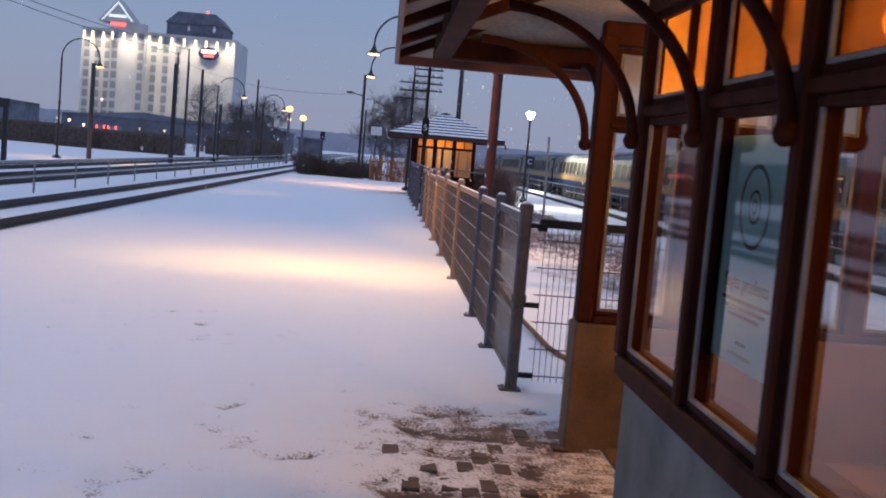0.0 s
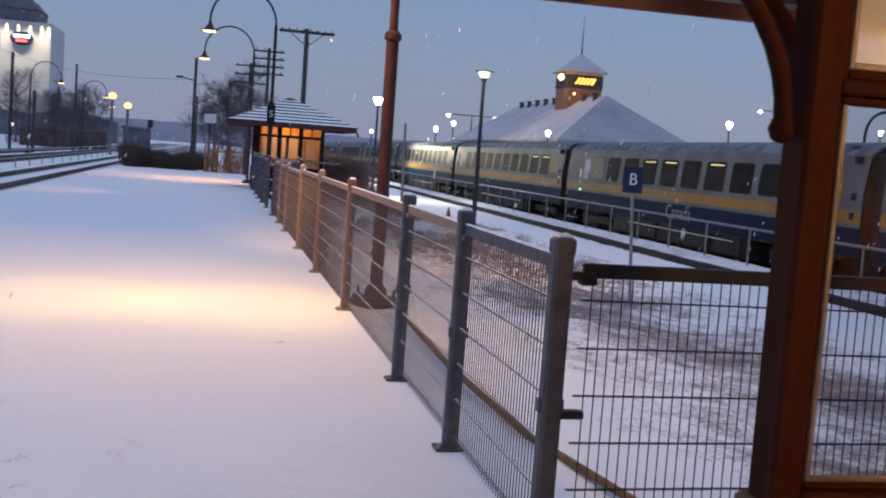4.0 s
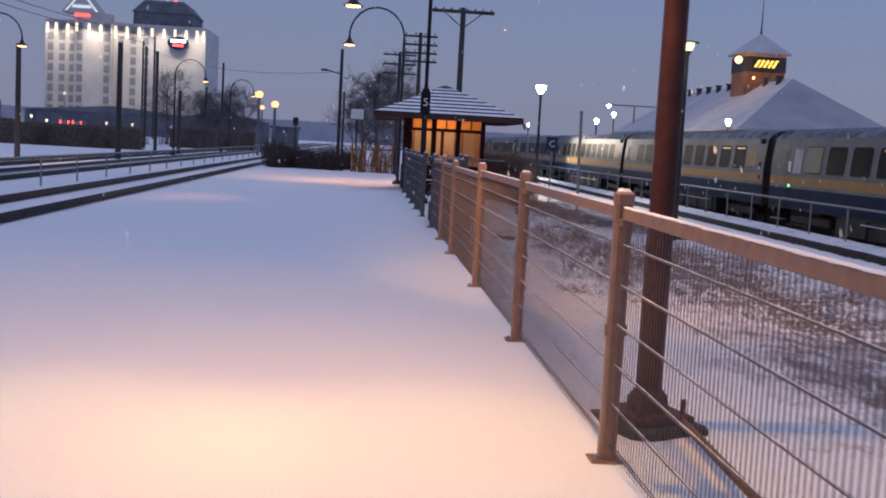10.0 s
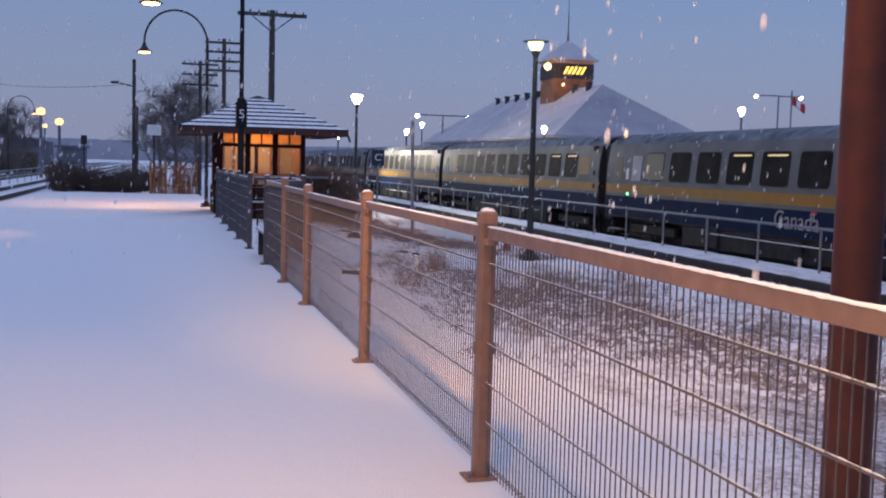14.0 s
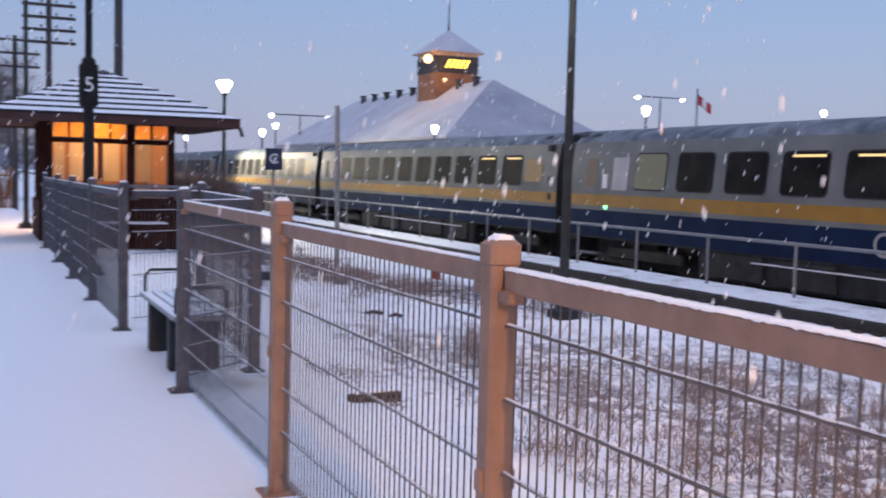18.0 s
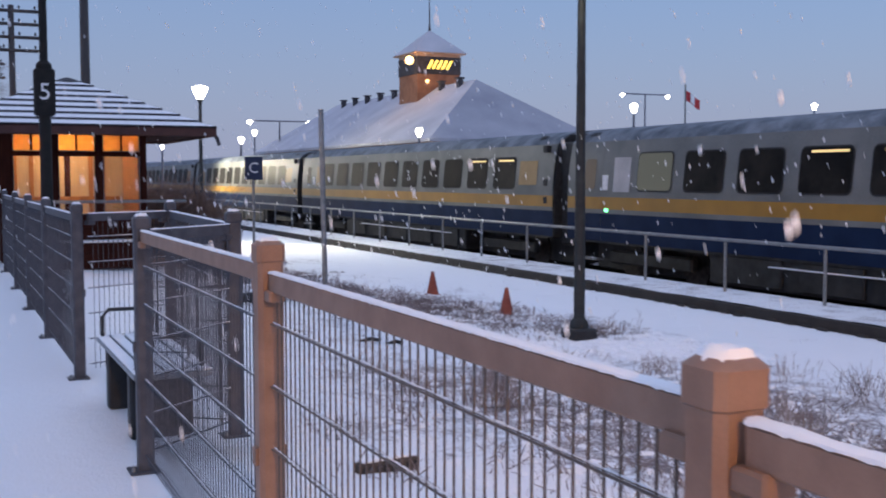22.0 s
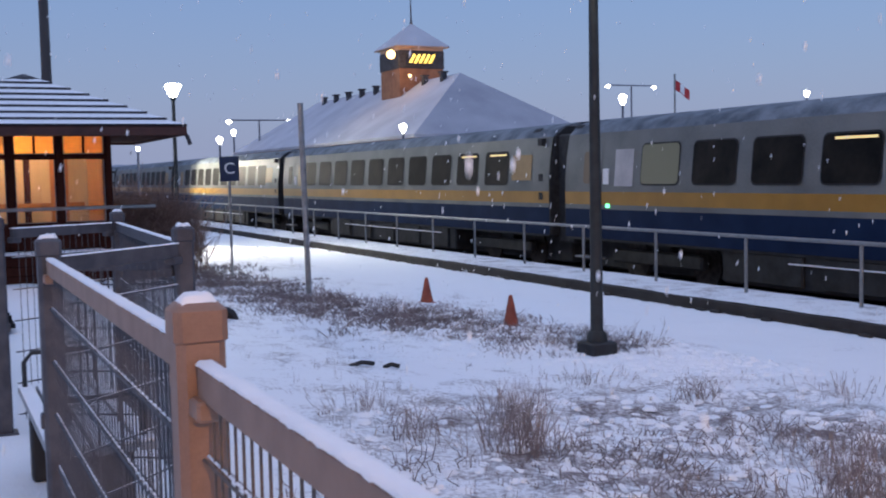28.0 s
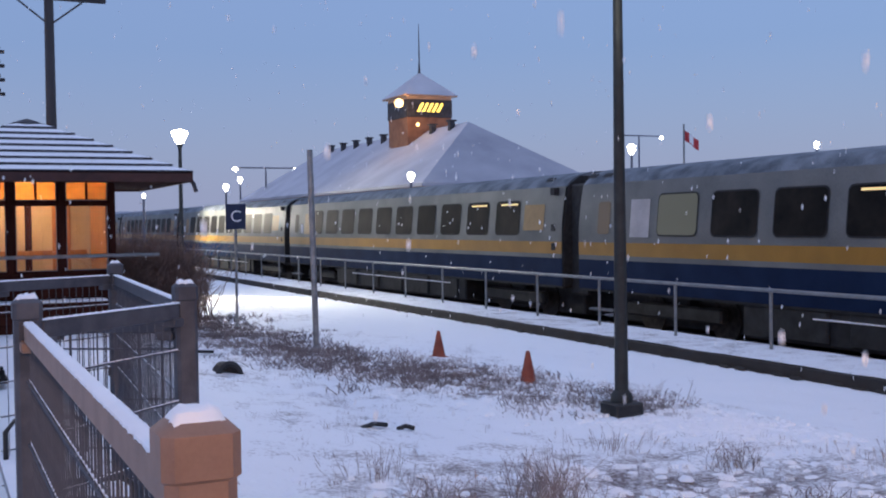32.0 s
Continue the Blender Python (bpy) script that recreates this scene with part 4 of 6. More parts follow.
def far_lantern(x, y, z, r, m, arm=0.0):
    lp = thing("far_street_lamp", "distant street lamp shining through the snow", "street lamp", "distant lamps")
    part("post", Shape().tube([(x, y, -0.9), (x, y, z - r)], [0.09, 0.06], 8), FARGREY, lp, smooth=True)
    if arm:
        part("arm", Shape().tube([(x - arm, y, z + 0.1), (x, y, z + 0.1), (x + arm, y, z + 0.1)], 0.05, 8), FARGREY, lp)
        part("post_top", Shape().tube([(x, y, z - r), (x, y, z + 0.12)], 0.05, 8), FARGREY, lp)
        for s in (-1, 1):
            part("lamp_head", Shape().lathe([(0.02, -r), (r * 1.2, 0), (0.05, r * 0.8)], (x + s * arm, y, z), 10), m, lp, smooth=True)
    else:
        part("lamp_head", Shape().lathe([(r * 0.18, -r * 1.1), (r * 0.42, -r * 0.7), (r * 0.68, -r * 0.1), (r * 0.8, r * 0.35), (r * 0.7, r * 0.7), (r * 0.38, r * 0.95), (0.02, r)], (x, y, z), 16), m, lp, smooth=True)


for x, y, z, r, arm in ((19.3, 62, 3.7, 0.30, 0), (16.4, 84, 4.0, 0.33, 0), (20.5, 96, 5.0, 0.33, 0), (21.3, 92, 5.6, 0.26, 2.2), (32.8, 64, 5.3, 0.38, 0), (47.8, 84, 7.84, 0.22, 2.1), (9.6, 74, 3.2, 0.17, 0), (41.7, 60, 5.4, 0.25, 0)):
    far_lantern(x, y, z, r * 0.72, G_WHITE, arm)


def floodlight(x, y, z):
    lp = thing("floodlight_mast", "orange floodlight glowing through the haze", "floodlight", "distant lamps")
    part("mast", Shape().tube([(x, y, -0.5), (x, y, z)], 0.12, 8), FARGREY, lp)
    part("lamp_head", Shape().lathe([(0.06, -0.30), (0.20, -0.26), (0.31, -0.12), (0.33, 0.02), (0.27, 0.18), (0.08, 0.27)], (x, y, z), 14), G_FLOOD, lp, smooth=True)


G_FLOOD = glow("orange_floodlight", (1.0, 0.56, 0.20), 2.4)
for q in ((-10.3, 92, 4.9), (-9.4, 97, 4.3), (-16.8, 162, 5.6)):
    floodlight(*q)


def utility_pole(x, y, top, arms, width=1.4, r=0.13, lean=0.0, base=-0.4, pitch=0.62):
    up = thing("utility_pole", "weathered wooden utility pole with crossarms and insulators", "utility pole", "utility poles")
    part("pole", Shape().tube([(x - lean, y, base), (x, y, top)], [r, r * 0.75], 10), POLEWOOD, up, smooth=True)
    for k in range(arms):
        z = top - 0.15 - k * pitch
        deep = 0.06 if arms == 1 else 0.04
        part("crossarm", Shape().box(x - width, x + width, y - 0.1, y - 0.0, z - deep, z + deep, 0.01), POLEWOOD, up)
        pins = 8 if arms == 1 else 4
        for i in range(pins):
            xx = x - width + 0.12 + i * (2 * width - 0.24) / (pins - 1)
            part("insulator", Shape().lathe([(0.018, 0), (0.03, 0.03), (0.02, 0.08)], (xx, y - 0.05, z + 0.06), 6), BLACK, up)
    if arms == 1:
        for s in (-1, 1):
            part("brace", Shape().tube([(x, y - 0.08, top - 0.75), (x + s * 0.7, y - 0.08, top - 0.2)], 0.02, 5), POLEWOOD, up)
    return up


utility_pole(2.09, 42.0, 6.65, 1, 1.16, 0.13)
utility_pole(0.73, 46.0, 6.05, 4, 0.70, 0.10, pitch=0.34)
utility_pole(0.15, 54.0, 5.9, 3, 0.80, 0.10, pitch=0.45)


def plain_pole(x, y, top, r, m, name="steel_post", label="bare dark post standing in the yard", base=-0.5, lamp_arm=0):
    p = thing(name, label, "post", "yard posts")
    part("shaft", Shape().tube([(x, y, base), (x, y, top)], [r, r * 0.85], 10), m, p, smooth=True)
    if lamp_arm:
        part("arm", Shape().tube([(x, y, top - 1.35), (x + lamp_arm, y, top - 1.15)], 0.03, 6), m, p)
        part("lamp_head", Shape().box(x + lamp_arm - 0.3, x + lamp_arm + 0.1, y - 0.08, y + 0.08, top - 1.22, top - 1.10, 0.03), m, p)


for x, y, top, r in ((-18.1, 55, 5.3, 0.14), (-14.45, 60, 6.0, 0.15), (-15.6, 76, 6.8, 0.12), (-14.7, 80, 4.4, 0.13), (-13.3, 92, 7.3, 0.1), (-15.8, 100, 5.6, 0.1)):
    plain_pole(x, y, top, r, POLEWOOD)
plain_pole(-2.8, 60.5, 6.4, 0.10, POLEWOOD, lamp_arm=-0.8)
plain_pole(-2.98, 78, 4.9, 0.09, POLEWOOD)
# plain steel post in the field
fp = thing("marker_post", "thin grey steel post standing in the weeds", "post")
part("shaft", Shape().tube([(5.28, 34.2, -0.5), (5.22, 34.2, 2.79)], 0.048, 10), METAL, fp, smooth=True)
part("foot", Shape().lathe([(0.11, 0), (0.09, 0.06), (0.055, 0.1)], (5.28, 34.2, -0.46), 10), METAL, fp)


def letter_sign(name, text, x, y, z0, zs, size, label, lean=0.0):
    sg = thing(name, label, "sign", "platform letter signs")
    part("post", Shape().tube([(x + lean, y, z0), (x, y, zs + size * 0.5)], 0.028, 8), METAL, sg)
    pl = part("plate", Shape().box(x - size / 2, x + size / 2, y - 0.045, y - 0.032, zs - size * 0.62, zs + size * 0.62, 0.004), SIGNBLUE, sg)
    lettering("letter", text, size * 0.80, SIGNWHITE, pl, Matrix.Translation((x, y - 0.048, zs)) @ FACE_SOUTH)


letter_sign("letter_sign_c", "C", 5.13, 38.57, -0.5, 1.77, 0.40, "dark blue platform sign with a white letter C")
letter_sign("letter_sign_b", "B", 4.95, 11.6, -0.45, 1.52, 0.33, "blue platform sign, white letter B, on a leaning post", 0.14)
for x, y, zt, q in ((23.2, 35.3, 6.5, -1), (21.85, 31.4, 4.5, 1)):
    lp = thing("road_lamp", "tall grey road lamp with a curved arm beyond the train", "street lamp", "road lamps")
    pts = [(x, y, -0.9), (x, y, zt - 0.9)] + [(x + q * 0.8 * (1 - math.cos(a)), y, zt - 0.9 + 0.9 * math.sin(a)) for a in (i / 8 * math.pi / 2 for i in range(1, 9))] + [(x + q * 1.1, y, zt - 0.02)]
    part("post", Shape().tube(pts, 0.055, 8), METAL_DARK, lp, smooth=True)
    part("lamp_head", Shape().box(x + q * 1.25 - 0.22, x + q * 1.25 + 0.22, y - 0.1, y + 0.1, zt - 0.12, zt + 0.03, 0.03), METAL, lp)
plain_pole(23.5, 36.6, 4.7, 0.10, METAL)


# ---- railing and kerb by the train ----
edge = thing("train_platform", "low snow-covered platform strip with a dark timber edge", "platform", kind="structure")
part("edging", Shape().box(9.80, 9.98, -20, 150, -0.62, -0.345, 0.01), WETWOOD, edge, "dark timber edging")
part("fill", Shape().box(9.98, 11.3, -20, 150, -1.0, -0.37), CONCRETE, edge)
part("snow_top", grid_sheet(steps((9.86, 11.3, 0.12)), steps((-20, 5, 2), (5, 60, 0.2), (60, 150, 3)), lambda x, y: -0.332 + 0.012 * noise.noise((x * 3, y * 2, 1)) - 0.02 * smooth01((x - 11.1) / 0.2), lambda x, y: -0.17), None, edge).data.materials.append(FIELD)
for i in range(150):
    sh = Shape().box(9.75, 9.82, -0.1, 0.1, -0.60, -0.46, 0.02) if i == 0 else None
    if i == 0:
        stub = sh.mesh("sleeper_end", WETWOOD)
    part("sleeper_end", stub, None, edge, at=(random.uniform(-0.05, 0.05), 14 + i * 0.34, random.uniform(-0.03, 0.01)))

rail = thing("train_railing", "pale steel handrail along the train platform", "railing")
for i in range(60):
    y = -6.0 + 2.24 * i + 0.05
    part("post", Shape().tube([(10.83, y, -0.4), (10.83, y, 0.52)], 0.026, 8), PALE_STEEL, rail)
part("top_rail", Shape().tube([(10.83, -8, 0.53), (10.83, 128, 0.53)], 0.03, 8), PALE_STEEL, rail)


# ---- the train ----
CAR = 20.7
X0, X1 = 12.8, 15.8


def side_x(z):
    """The near side's x at height z: upright below, leaning in above the windows."""
    return X0 if z < 1.3 else X0 + 0.16 * ((z - 1.3) / 1.2) ** 1.6


def band(z0, z1, y0, y1, off=0.0, sides=(0, 1)):
    """A strip of the near and far sides between two heights."""
    s = Shape()
    k = max(1, int((z1 - z0) / 0.12))
    for sgn in sides:
        v = []
        for i in range(k + 1):
            z = z0 + (z1 - z0) * i / k
            x = side_x(z) - off if sgn == 0 else X0 + X1 - side_x(z) + off
            v += [(x, y0, z), (x, y1, z)]
        s.add(v, [(i * 2, i * 2 + 1, i * 2 + 3, i * 2 + 2) for i in range(k)])
    return s


def rounded_rect(y0, y1, z0, z1, r, off, n=4):
    """A flat rounded rectangle lying just proud of the near side."""
    off += 0.016
    v = []
    for cy, cz, a0 in ((y1 - r, z1 - r, 0), (y0 + r, z1 - r, 90), (y0 + r, z0 + r, 180), (y1 - r, z0 + r, 270)):
        for i in range(n + 1):
            a = radians(a0 + 90 * i / n)
            y, z = cy + r * math.cos(a), cz + r * math.sin(a)
            v.append((side_x(z0) + (side_x(z1) - side_x(z0)) * (z - z0) / (z1 - z0) - off, y, z))
    return v


def train_car(y0, label, first_window, windows, extras):
    """A passenger car whose far end is at y0 + CAR."""
    y1 = y0 + CAR
    car = thing("train_car", label, "train car", "train cars")
    core = [(X0 + 0.03, 0.05), (X1 - 0.03, 0.05), (X1 - 0.03, 1.3), (X1 - 0.2, 2.35), (X0 + 0.2, 2.35), (X0 + 0.03, 1.3)]
    part("core", Shape().prism(core, y0 + 0.05, y1 - 0.05), UNDER, car)
    part("lower_side", band(0.10, 0.74, y0, y1), CARBLUE, car, "deep blue lower side panels")
    part("lower_line", band(0.74, 0.84, y0, y1, 0.002), CARGREY, car)
    part("stripe", band(0.84, 1.12, y0, y1, 0.004), CARYELLOW, car, "yellow stripe")
    part("upper_side", band(1.12, 2.40, y0, y1), CARGREY, car, "silver grey upper side")
    roof = [(side_x(2.40), 2.40), (X0 + 0.30, 2.56), (X0 + 0.5, 2.66), (X0 + 0.85, 2.74), (X0 + 1.5, 2.78)]
    roof += [(X0 + X1 - x, z) for x, z in reversed(roof[:-1])]
    part("roof", Shape().prism(roof, y0, y1), CARROOF, car, "dusty grey-blue roof with thin snow", True)
    for y in (y0, y1):
        s = Shape().prism([(X0 + 0.02, 0.1), (X1 - 0.02, 0.1), (X1 - 0.02, 1.3), (X1 - 0.17, 2.40), (X1 - 0.5, 2.64), (X0 + 0.5, 2.64), (X0 + 0.17, 2.40), (X0 + 0.02, 1.3)], y - 0.04, y + 0.04)
        part("end_panel", s, RUBBER, car)
    part("gangway", Shape().box(X0 + 0.25, X1 - 0.25, y1, y1 + 0.75, -0.1, 2.45, 0.05), RUBBER, car, "black bellows between the cars")
    w, pitch = 1.20, 1.635
    for i in range(windows):
        a = first_window - i * pitch
        sh = Shape()
        v = rounded_rect(a - w - 0.03, a + 0.03, 1.26, 2.12, 0.13, 0.006)
        sh.add(v, [tuple(range(len(v)))])
        part("window_seal", sh, RUBBER, car)
        v = rounded_rect(a - w, a, 1.29, 2.09, 0.11, 0.010)
        part("window", Shape().add(v, [tuple(range(len(v)))]), G_PALEPANE if extras.get("white") and i == 0 else TRAINGLASS, car)
        if extras.get(i):
            v = [(side_x(z) - 0.034, y, z) for y, z in ((a - w + 0.08, 2.0), (a - 0.25, 2.0), (a - 0.25, 2.045), (a - w + 0.08, 2.045))]
            part("ceiling_light", Shape().add(v, [(0, 1, 2, 3)]), G_CARLIGHT, car, "strip of warm ceiling light behind the glass")
    # doors at the far end
    for a, b in ((y1 - 1.45, y1 - 0.55),):
        d = part("door", band(0.12, 2.30, a, b, 0.012, (0,)), CARGREY, car, "grey vestibule door")
        part("door_stripe", band(0.84, 1.12, a, b, 0.015, (0,)), CARYELLOW, d)
        part("door_blue", band(0.12, 0.74, a, b, 0.015, (0,)), CARBLUE, d)
        v = rounded_rect(a + 0.22, b - 0.22, 1.3, 2.0, 0.08, 0.016)
        part("door_window", Shape().add(v, [tuple(range(len(v)))]), G_DOORPANE if extras.get("white") else TRAINGLASS, d)
        part("step", Shape().box(X0 - 0.12, X0 + 0.1, a, b, -0.35, -0.30, 0.01), METAL, d)
    v = [(side_x(1.24) + (side_x(2.02) - side_x(1.24)) * (z - 1.24) / 0.78 - 0.024, y, z) for y, z in ((y1 - 1.95, 1.24), (y1 - 2.60, 1.24), (y1 - 2.60, 2.02), (y1 - 1.95, 2.02))]
    part("notice_panel", Shape().add(v, [(0, 1, 2, 3)]), NOTICE if extras.get("white") else CARLOGO, car, "pale panel beside the door")
    v = [(side_x(1.38) + (side_x(2.0) - side_x(1.38)) * (z - 1.38) / 0.62 - 0.02, y, z) for y, z in ((y0 + 0.8, 1.38), (y0 + 1.75, 1.38), (y0 + 1.75, 2.0), (y0 + 0.8, 2.0))]
    part("logo_panel", Shape().add(v, [(0, 1, 2, 3)]), CARLOGO, car, "dull orange logo panel")
    for z in (0.92, 1.36, 2.2):
        part("side_vent", Shape().box(X0 - 0.012, X0 + 0.12, y0 + 0.28, y0 + 0.46, z, z + 0.17, 0.006), RUBBER, car)
    if extras.get("white"):
        part("marker_light", Shape().box(X0 - 0.02, X0, y1 - 1.75, y1 - 1.62, 0.78, 0.86, 0.005), G_GREENPT, car, "small green light")
    part("indicator_box", Shape().box(X0 - 0.015, X0 + 0.05, y1 - 1.72, y1 - 1.52, 1.28, 1.62, 0.01), SIGNWHITE, car)
    for yy in (y1 - 0.3, y1 - 0.9, y0 + 0.8):
        v = [(X0 + 0.40, yy, 2.62), (X0 + 0.40, yy + 0.35, 2.62), (X0 + 0.28, yy + 0.35, 2.54), (X0 + 0.28, yy, 2.54)]
        part("roof_vent", Shape().add([(x - 0.01, y, z + 0.012) for x, y, z in v], [(0, 1, 2, 3)]), RUBBER, car)
    # underframe; a dark inner block is added where only shade fills the gaps
    part("centre_sill", Shape().box(X0 + 0.75, X1 - 0.75, y0 + 0.2, y1 - 0.2, -0.62, 0.06, 0.03), UNDER, car)
    part("skirt_box", Shape().box(X0 + 0.12, X1 - 0.12, y0 + 5.2, y1 - 5.2, -0.55, 0.10, 0.04), UNDER, car)
    for k in range(5):
        part("equipment_case", Shape().box(X0 + 0.06, X0 + 0.6, y0 + 5.6 + k * 1.95, y0 + 7.1 + k * 1.95, -0.50, 0.06, 0.03), UNDER, car)
    part("snow_ledge", Shape().box(X0 + 0.02, X0 + 0.12, y0 + 6.0, y1 - 7.0, -0.10, -0.075, 0.008), SNOW, car, "snow packed on the underframe")
    for yc in (y0 + 2.9, y1 - 2.9):
        bg = part("bogie", Shape().box(X0 + 0.3, X0 + 0.5, yc - 1.5, yc + 1.5, -0.42, -0.12, 0.04).box(X1 - 0.5, X1 - 0.3, yc - 1.5, yc + 1.5, -0.42, -0.12, 0.04).box(X0 + 0.5, X1 - 0.5, yc - 0.3, yc + 0.3, -0.4, 0.1, 0.03), UNDER, car)
        for yy in (yc - 1.15, yc + 1.15):
            for xx in (X0 + 0.72, X1 - 0.85):
                part("wheel", Shape().tube([(xx, yy, -0.36), (xx + 0.12, yy, -0.36)], 0.44, 20), RAILM, bg)
    return car


DULLWHITE = surface("dull_white_lettering", (0.24, 0.23, 0.24), (0.36, 0.35, 0.36), 0.6, 0, 3, 30, 0, 0.001)
G_CARLIGHT = glow("car_ceiling_light", (1.0, 0.72, 0.28), 0.55)
G_PALEPANE = glow("dim_pale_pane", (0.62, 0.64, 0.42), 0.07)
G_PALEPANE.node_tree.nodes["Principled BSDF"].inputs["Base Color"].default_value = (0.05, 0.05, 0.04, 1)
G_DOORPANE = glow("lit_door_pane", (1.0, 0.62, 0.25), 0.02)
G_DOORPANE.node_tree.nodes["Principled BSDF"].inputs["Base Color"].default_value = (0.10, 0.075, 0.05, 1)
NOTICE = surface("white_notice", (0.36, 0.35, 0.35), (0.50, 0.49, 0.48), 0.6, 0, 2, 30, 0, 0.001)
CARLOGO = surface("dull_yellow_panel", (0.20, 0.115, 0.035), (0.27, 0.16, 0.055), 0.5, 0, 3, 30, 0.02, 0.001)
TOP = 38.1
cars = []
for k in range(-2, 6):
    y1 = TOP + k * 21.42
    y0 = y1 - CAR
    fw = y1 - 2.85 if k == 0 else y1 - 2.2 - 0.8
    if k == 1:
        fw = 42.0 + 1.635 * 9
    if k == 0:
        fw = 35.22
    cars.append(train_car(y0, "silver and blue passenger car with a yellow stripe", fw, 10 if k else 9, {3: k <= 0, 4: k <= 0, 6: k <= 0, 9: k == 1, 8: k == 1, "white": k == 0}))
    if k == 0:
        lettering("word", "Canada", 0.62, DULLWHITE, cars[-1], Matrix.Translation((X0 - 0.012, 27.05, 0.47)) @ FACE_WEST)
        part("word_flag", Shape().box(X0 - 0.012, X0 - 0.006, 26.25, 26.45, 0.66, 0.75), FLAGRED, cars[-1])


# ---- the kiosk ahead ----
DARKFASCIA = surface("dark_red_fascia", (0.045, 0.015, 0.012), (0.08, 0.028, 0.022), 0.7, 0, 4, 60, 0.15, 0.004)
CREAM = surface("cream_painted_boards", (0.46, 0.38, 0.27), (0.60, 0.50, 0.37), 0.6, 0, 1.2, 40, 0.1, 0.003, 0.05)
kiosk = thing("waiting_kiosk", "timber waiting kiosk with lit windows and a snowy shingle roof", "kiosk")
KX0, KX1, KY0, KY1 = -0.04, 2.66, 36.9, 39.4
for x0, x1, y0, y1 in ((KX0, KX1, KY0, KY0 + 0.18), (KX0, KX1, KY1 - 0.18, KY1), (KX0, KX0 + 0.18, KY0 + 0.18, KY1 - 0.18), (KX1 - 0.18, KX1, KY0 + 0.18, KY1 - 0.18)):
    part("base_wall", Shape().box(x0, x1, y0, y1, -0.2, 0.80, 0.012), TIMBER, kiosk)
part("floor", Shape().box(KX0 + 0.18, KX1 - 0.18, KY0 + 0.18, KY1 - 0.18, -0.1, 0.03), CONCRETE, kiosk)
for x in (KX0 + 0.10, 0.13, 0.92, 1.72, 2.55):
    part("column", Shape().box(x - 0.045, x + 0.045, KY0 + 0.02, KY0 + 0.14, 0.80, 2.45, 0.01), TIMBER, kiosk)
for x0, x1 in ((0.175, 0.875), (0.965, 1.675), (1.765, 2.505)):
    framed_window(kiosk, Matrix.Translation((x0, KY0 + 0.08, 0.84)), x1 - x0, 1.16, 0.03, 0.06)
    framed_window(kiosk, Matrix.Translation((x0, KY0 + 0.08, 2.03)), x1 - x0, 0.38, 0.03, 0.06, mullion=0.5, glass=AMBER)
part("sill", Shape().box(KX0, KX1, KY0 - 0.02, KY0 + 0.16, 0.79, 0.84, 0.01), TIMBER, kiosk)
part("transom", Shape().box(KX0 + 0.15, KX1 - 0.1, KY0 + 0.01, KY0 + 0.15, 2.0, 2.03), TIMBER, kiosk)
part("corner_panel", Shape().box(KX0, 0.085, KY0 + 0.03, KY0 + 0.13, 0.84, 2.42, 0.01), TIMBER, kiosk)
for k in range(5):
    part("base_board", Shape().box(KX0 + 0.02, KX1 - 0.02, KY0 - 0.03, KY0 - 0.003, -0.16 + k * 0.19, 0.02 + k * 0.19, 0.008), TIMBER, kiosk)
for x in (KX0 + 0.06, KX1 - 0.08):
    for k in range(3):
        y = KY0 + 0.25 + k * 0.72
        part("side_column", Shape().box(x - 0.05, x + 0.05, y - 0.05, y + 0.05, 0.8, 2.45, 0.01), TIMBER, kiosk)
    m = Matrix.Translation((x, KY0 + 0.30, 0.84)) @ pose(0, 0, 0, 0, 0, 90)
    framed_window(kiosk, m, 0.62, 1.5, 0.03, 0.06)
    framed_window(kiosk, Matrix.Translation((x, KY0 + 1.02, 0.84)) @ pose(0, 0, 0, 0, 0, 90), 0.62, 1.5, 0.03, 0.06)
for i in range(12):
    x = KX0 + 0.19 + i * 0.208
    part("lining_board", Shape().box(x, x + 0.205, KY1 - 0.22, KY1 - 0.185, 0.03, 2.42, 0.003), CREAM, kiosk)
for i in range(9):
    y = KY0 + 0.2 + i * 0.222
    part("side_board", Shape().box(KX1 - 0.20, KX1 - 0.17, y, y + 0.218, 0.03, 2.42, 0.003), WARMWOOD, kiosk)
for x in (0.30, 0.62, 1.06, 1.78, 2.02):
    part("inner_trim", Shape().box(x, x + 0.09, KY1 - 0.25, KY1 - 0.225, 0.05, 2.3, 0.008), WARMWOOD, kiosk)
part("inner_rail", Shape().box(0.0, 2.4, KY1 - 0.262, KY1 - 0.252, 1.08, 1.18), WARMWOOD, kiosk)
part("door_panel", Shape().box(1.3, 1.42, KY1 - 0.26, KY1 - 0.23, 0.05, 2.2, 0.01), TIMBER, kiosk)
part("ceiling_board", Shape().box(KX0, KX1, KY0, KY1, 2.44, 2.48), WARMWOOD, kiosk)
EX0, EX1, EY0, EY1, EZ = -1.07, 3.68, 35.68, 40.6, 2.43
part("eave_soffit", Shape().box(EX0 + 0.05, EX1 - 0.05, EY0 + 0.05, EY1 - 0.05, EZ - 0.06, EZ - 0.03), TIMBER, kiosk)
for sh in (Shape().box(EX0, EX1, EY0, EY0 + 0.05, EZ - 0.10, EZ + 0.08, 0.01), Shape().box(EX0, EX1, EY1 - 0.05, EY1, EZ - 0.10, EZ + 0.08, 0.01),
           Shape().box(EX0, EX0 + 0.05, EY0 + 0.05, EY1 - 0.05, EZ - 0.10, EZ + 0.08, 0.01), Shape().box(EX1 - 0.05, EX1, EY0 + 0.05, EY1 - 0.05, EZ - 0.10, EZ + 0.08, 0.01)):
    part("fascia", sh, DARKFASCIA, kiosk)
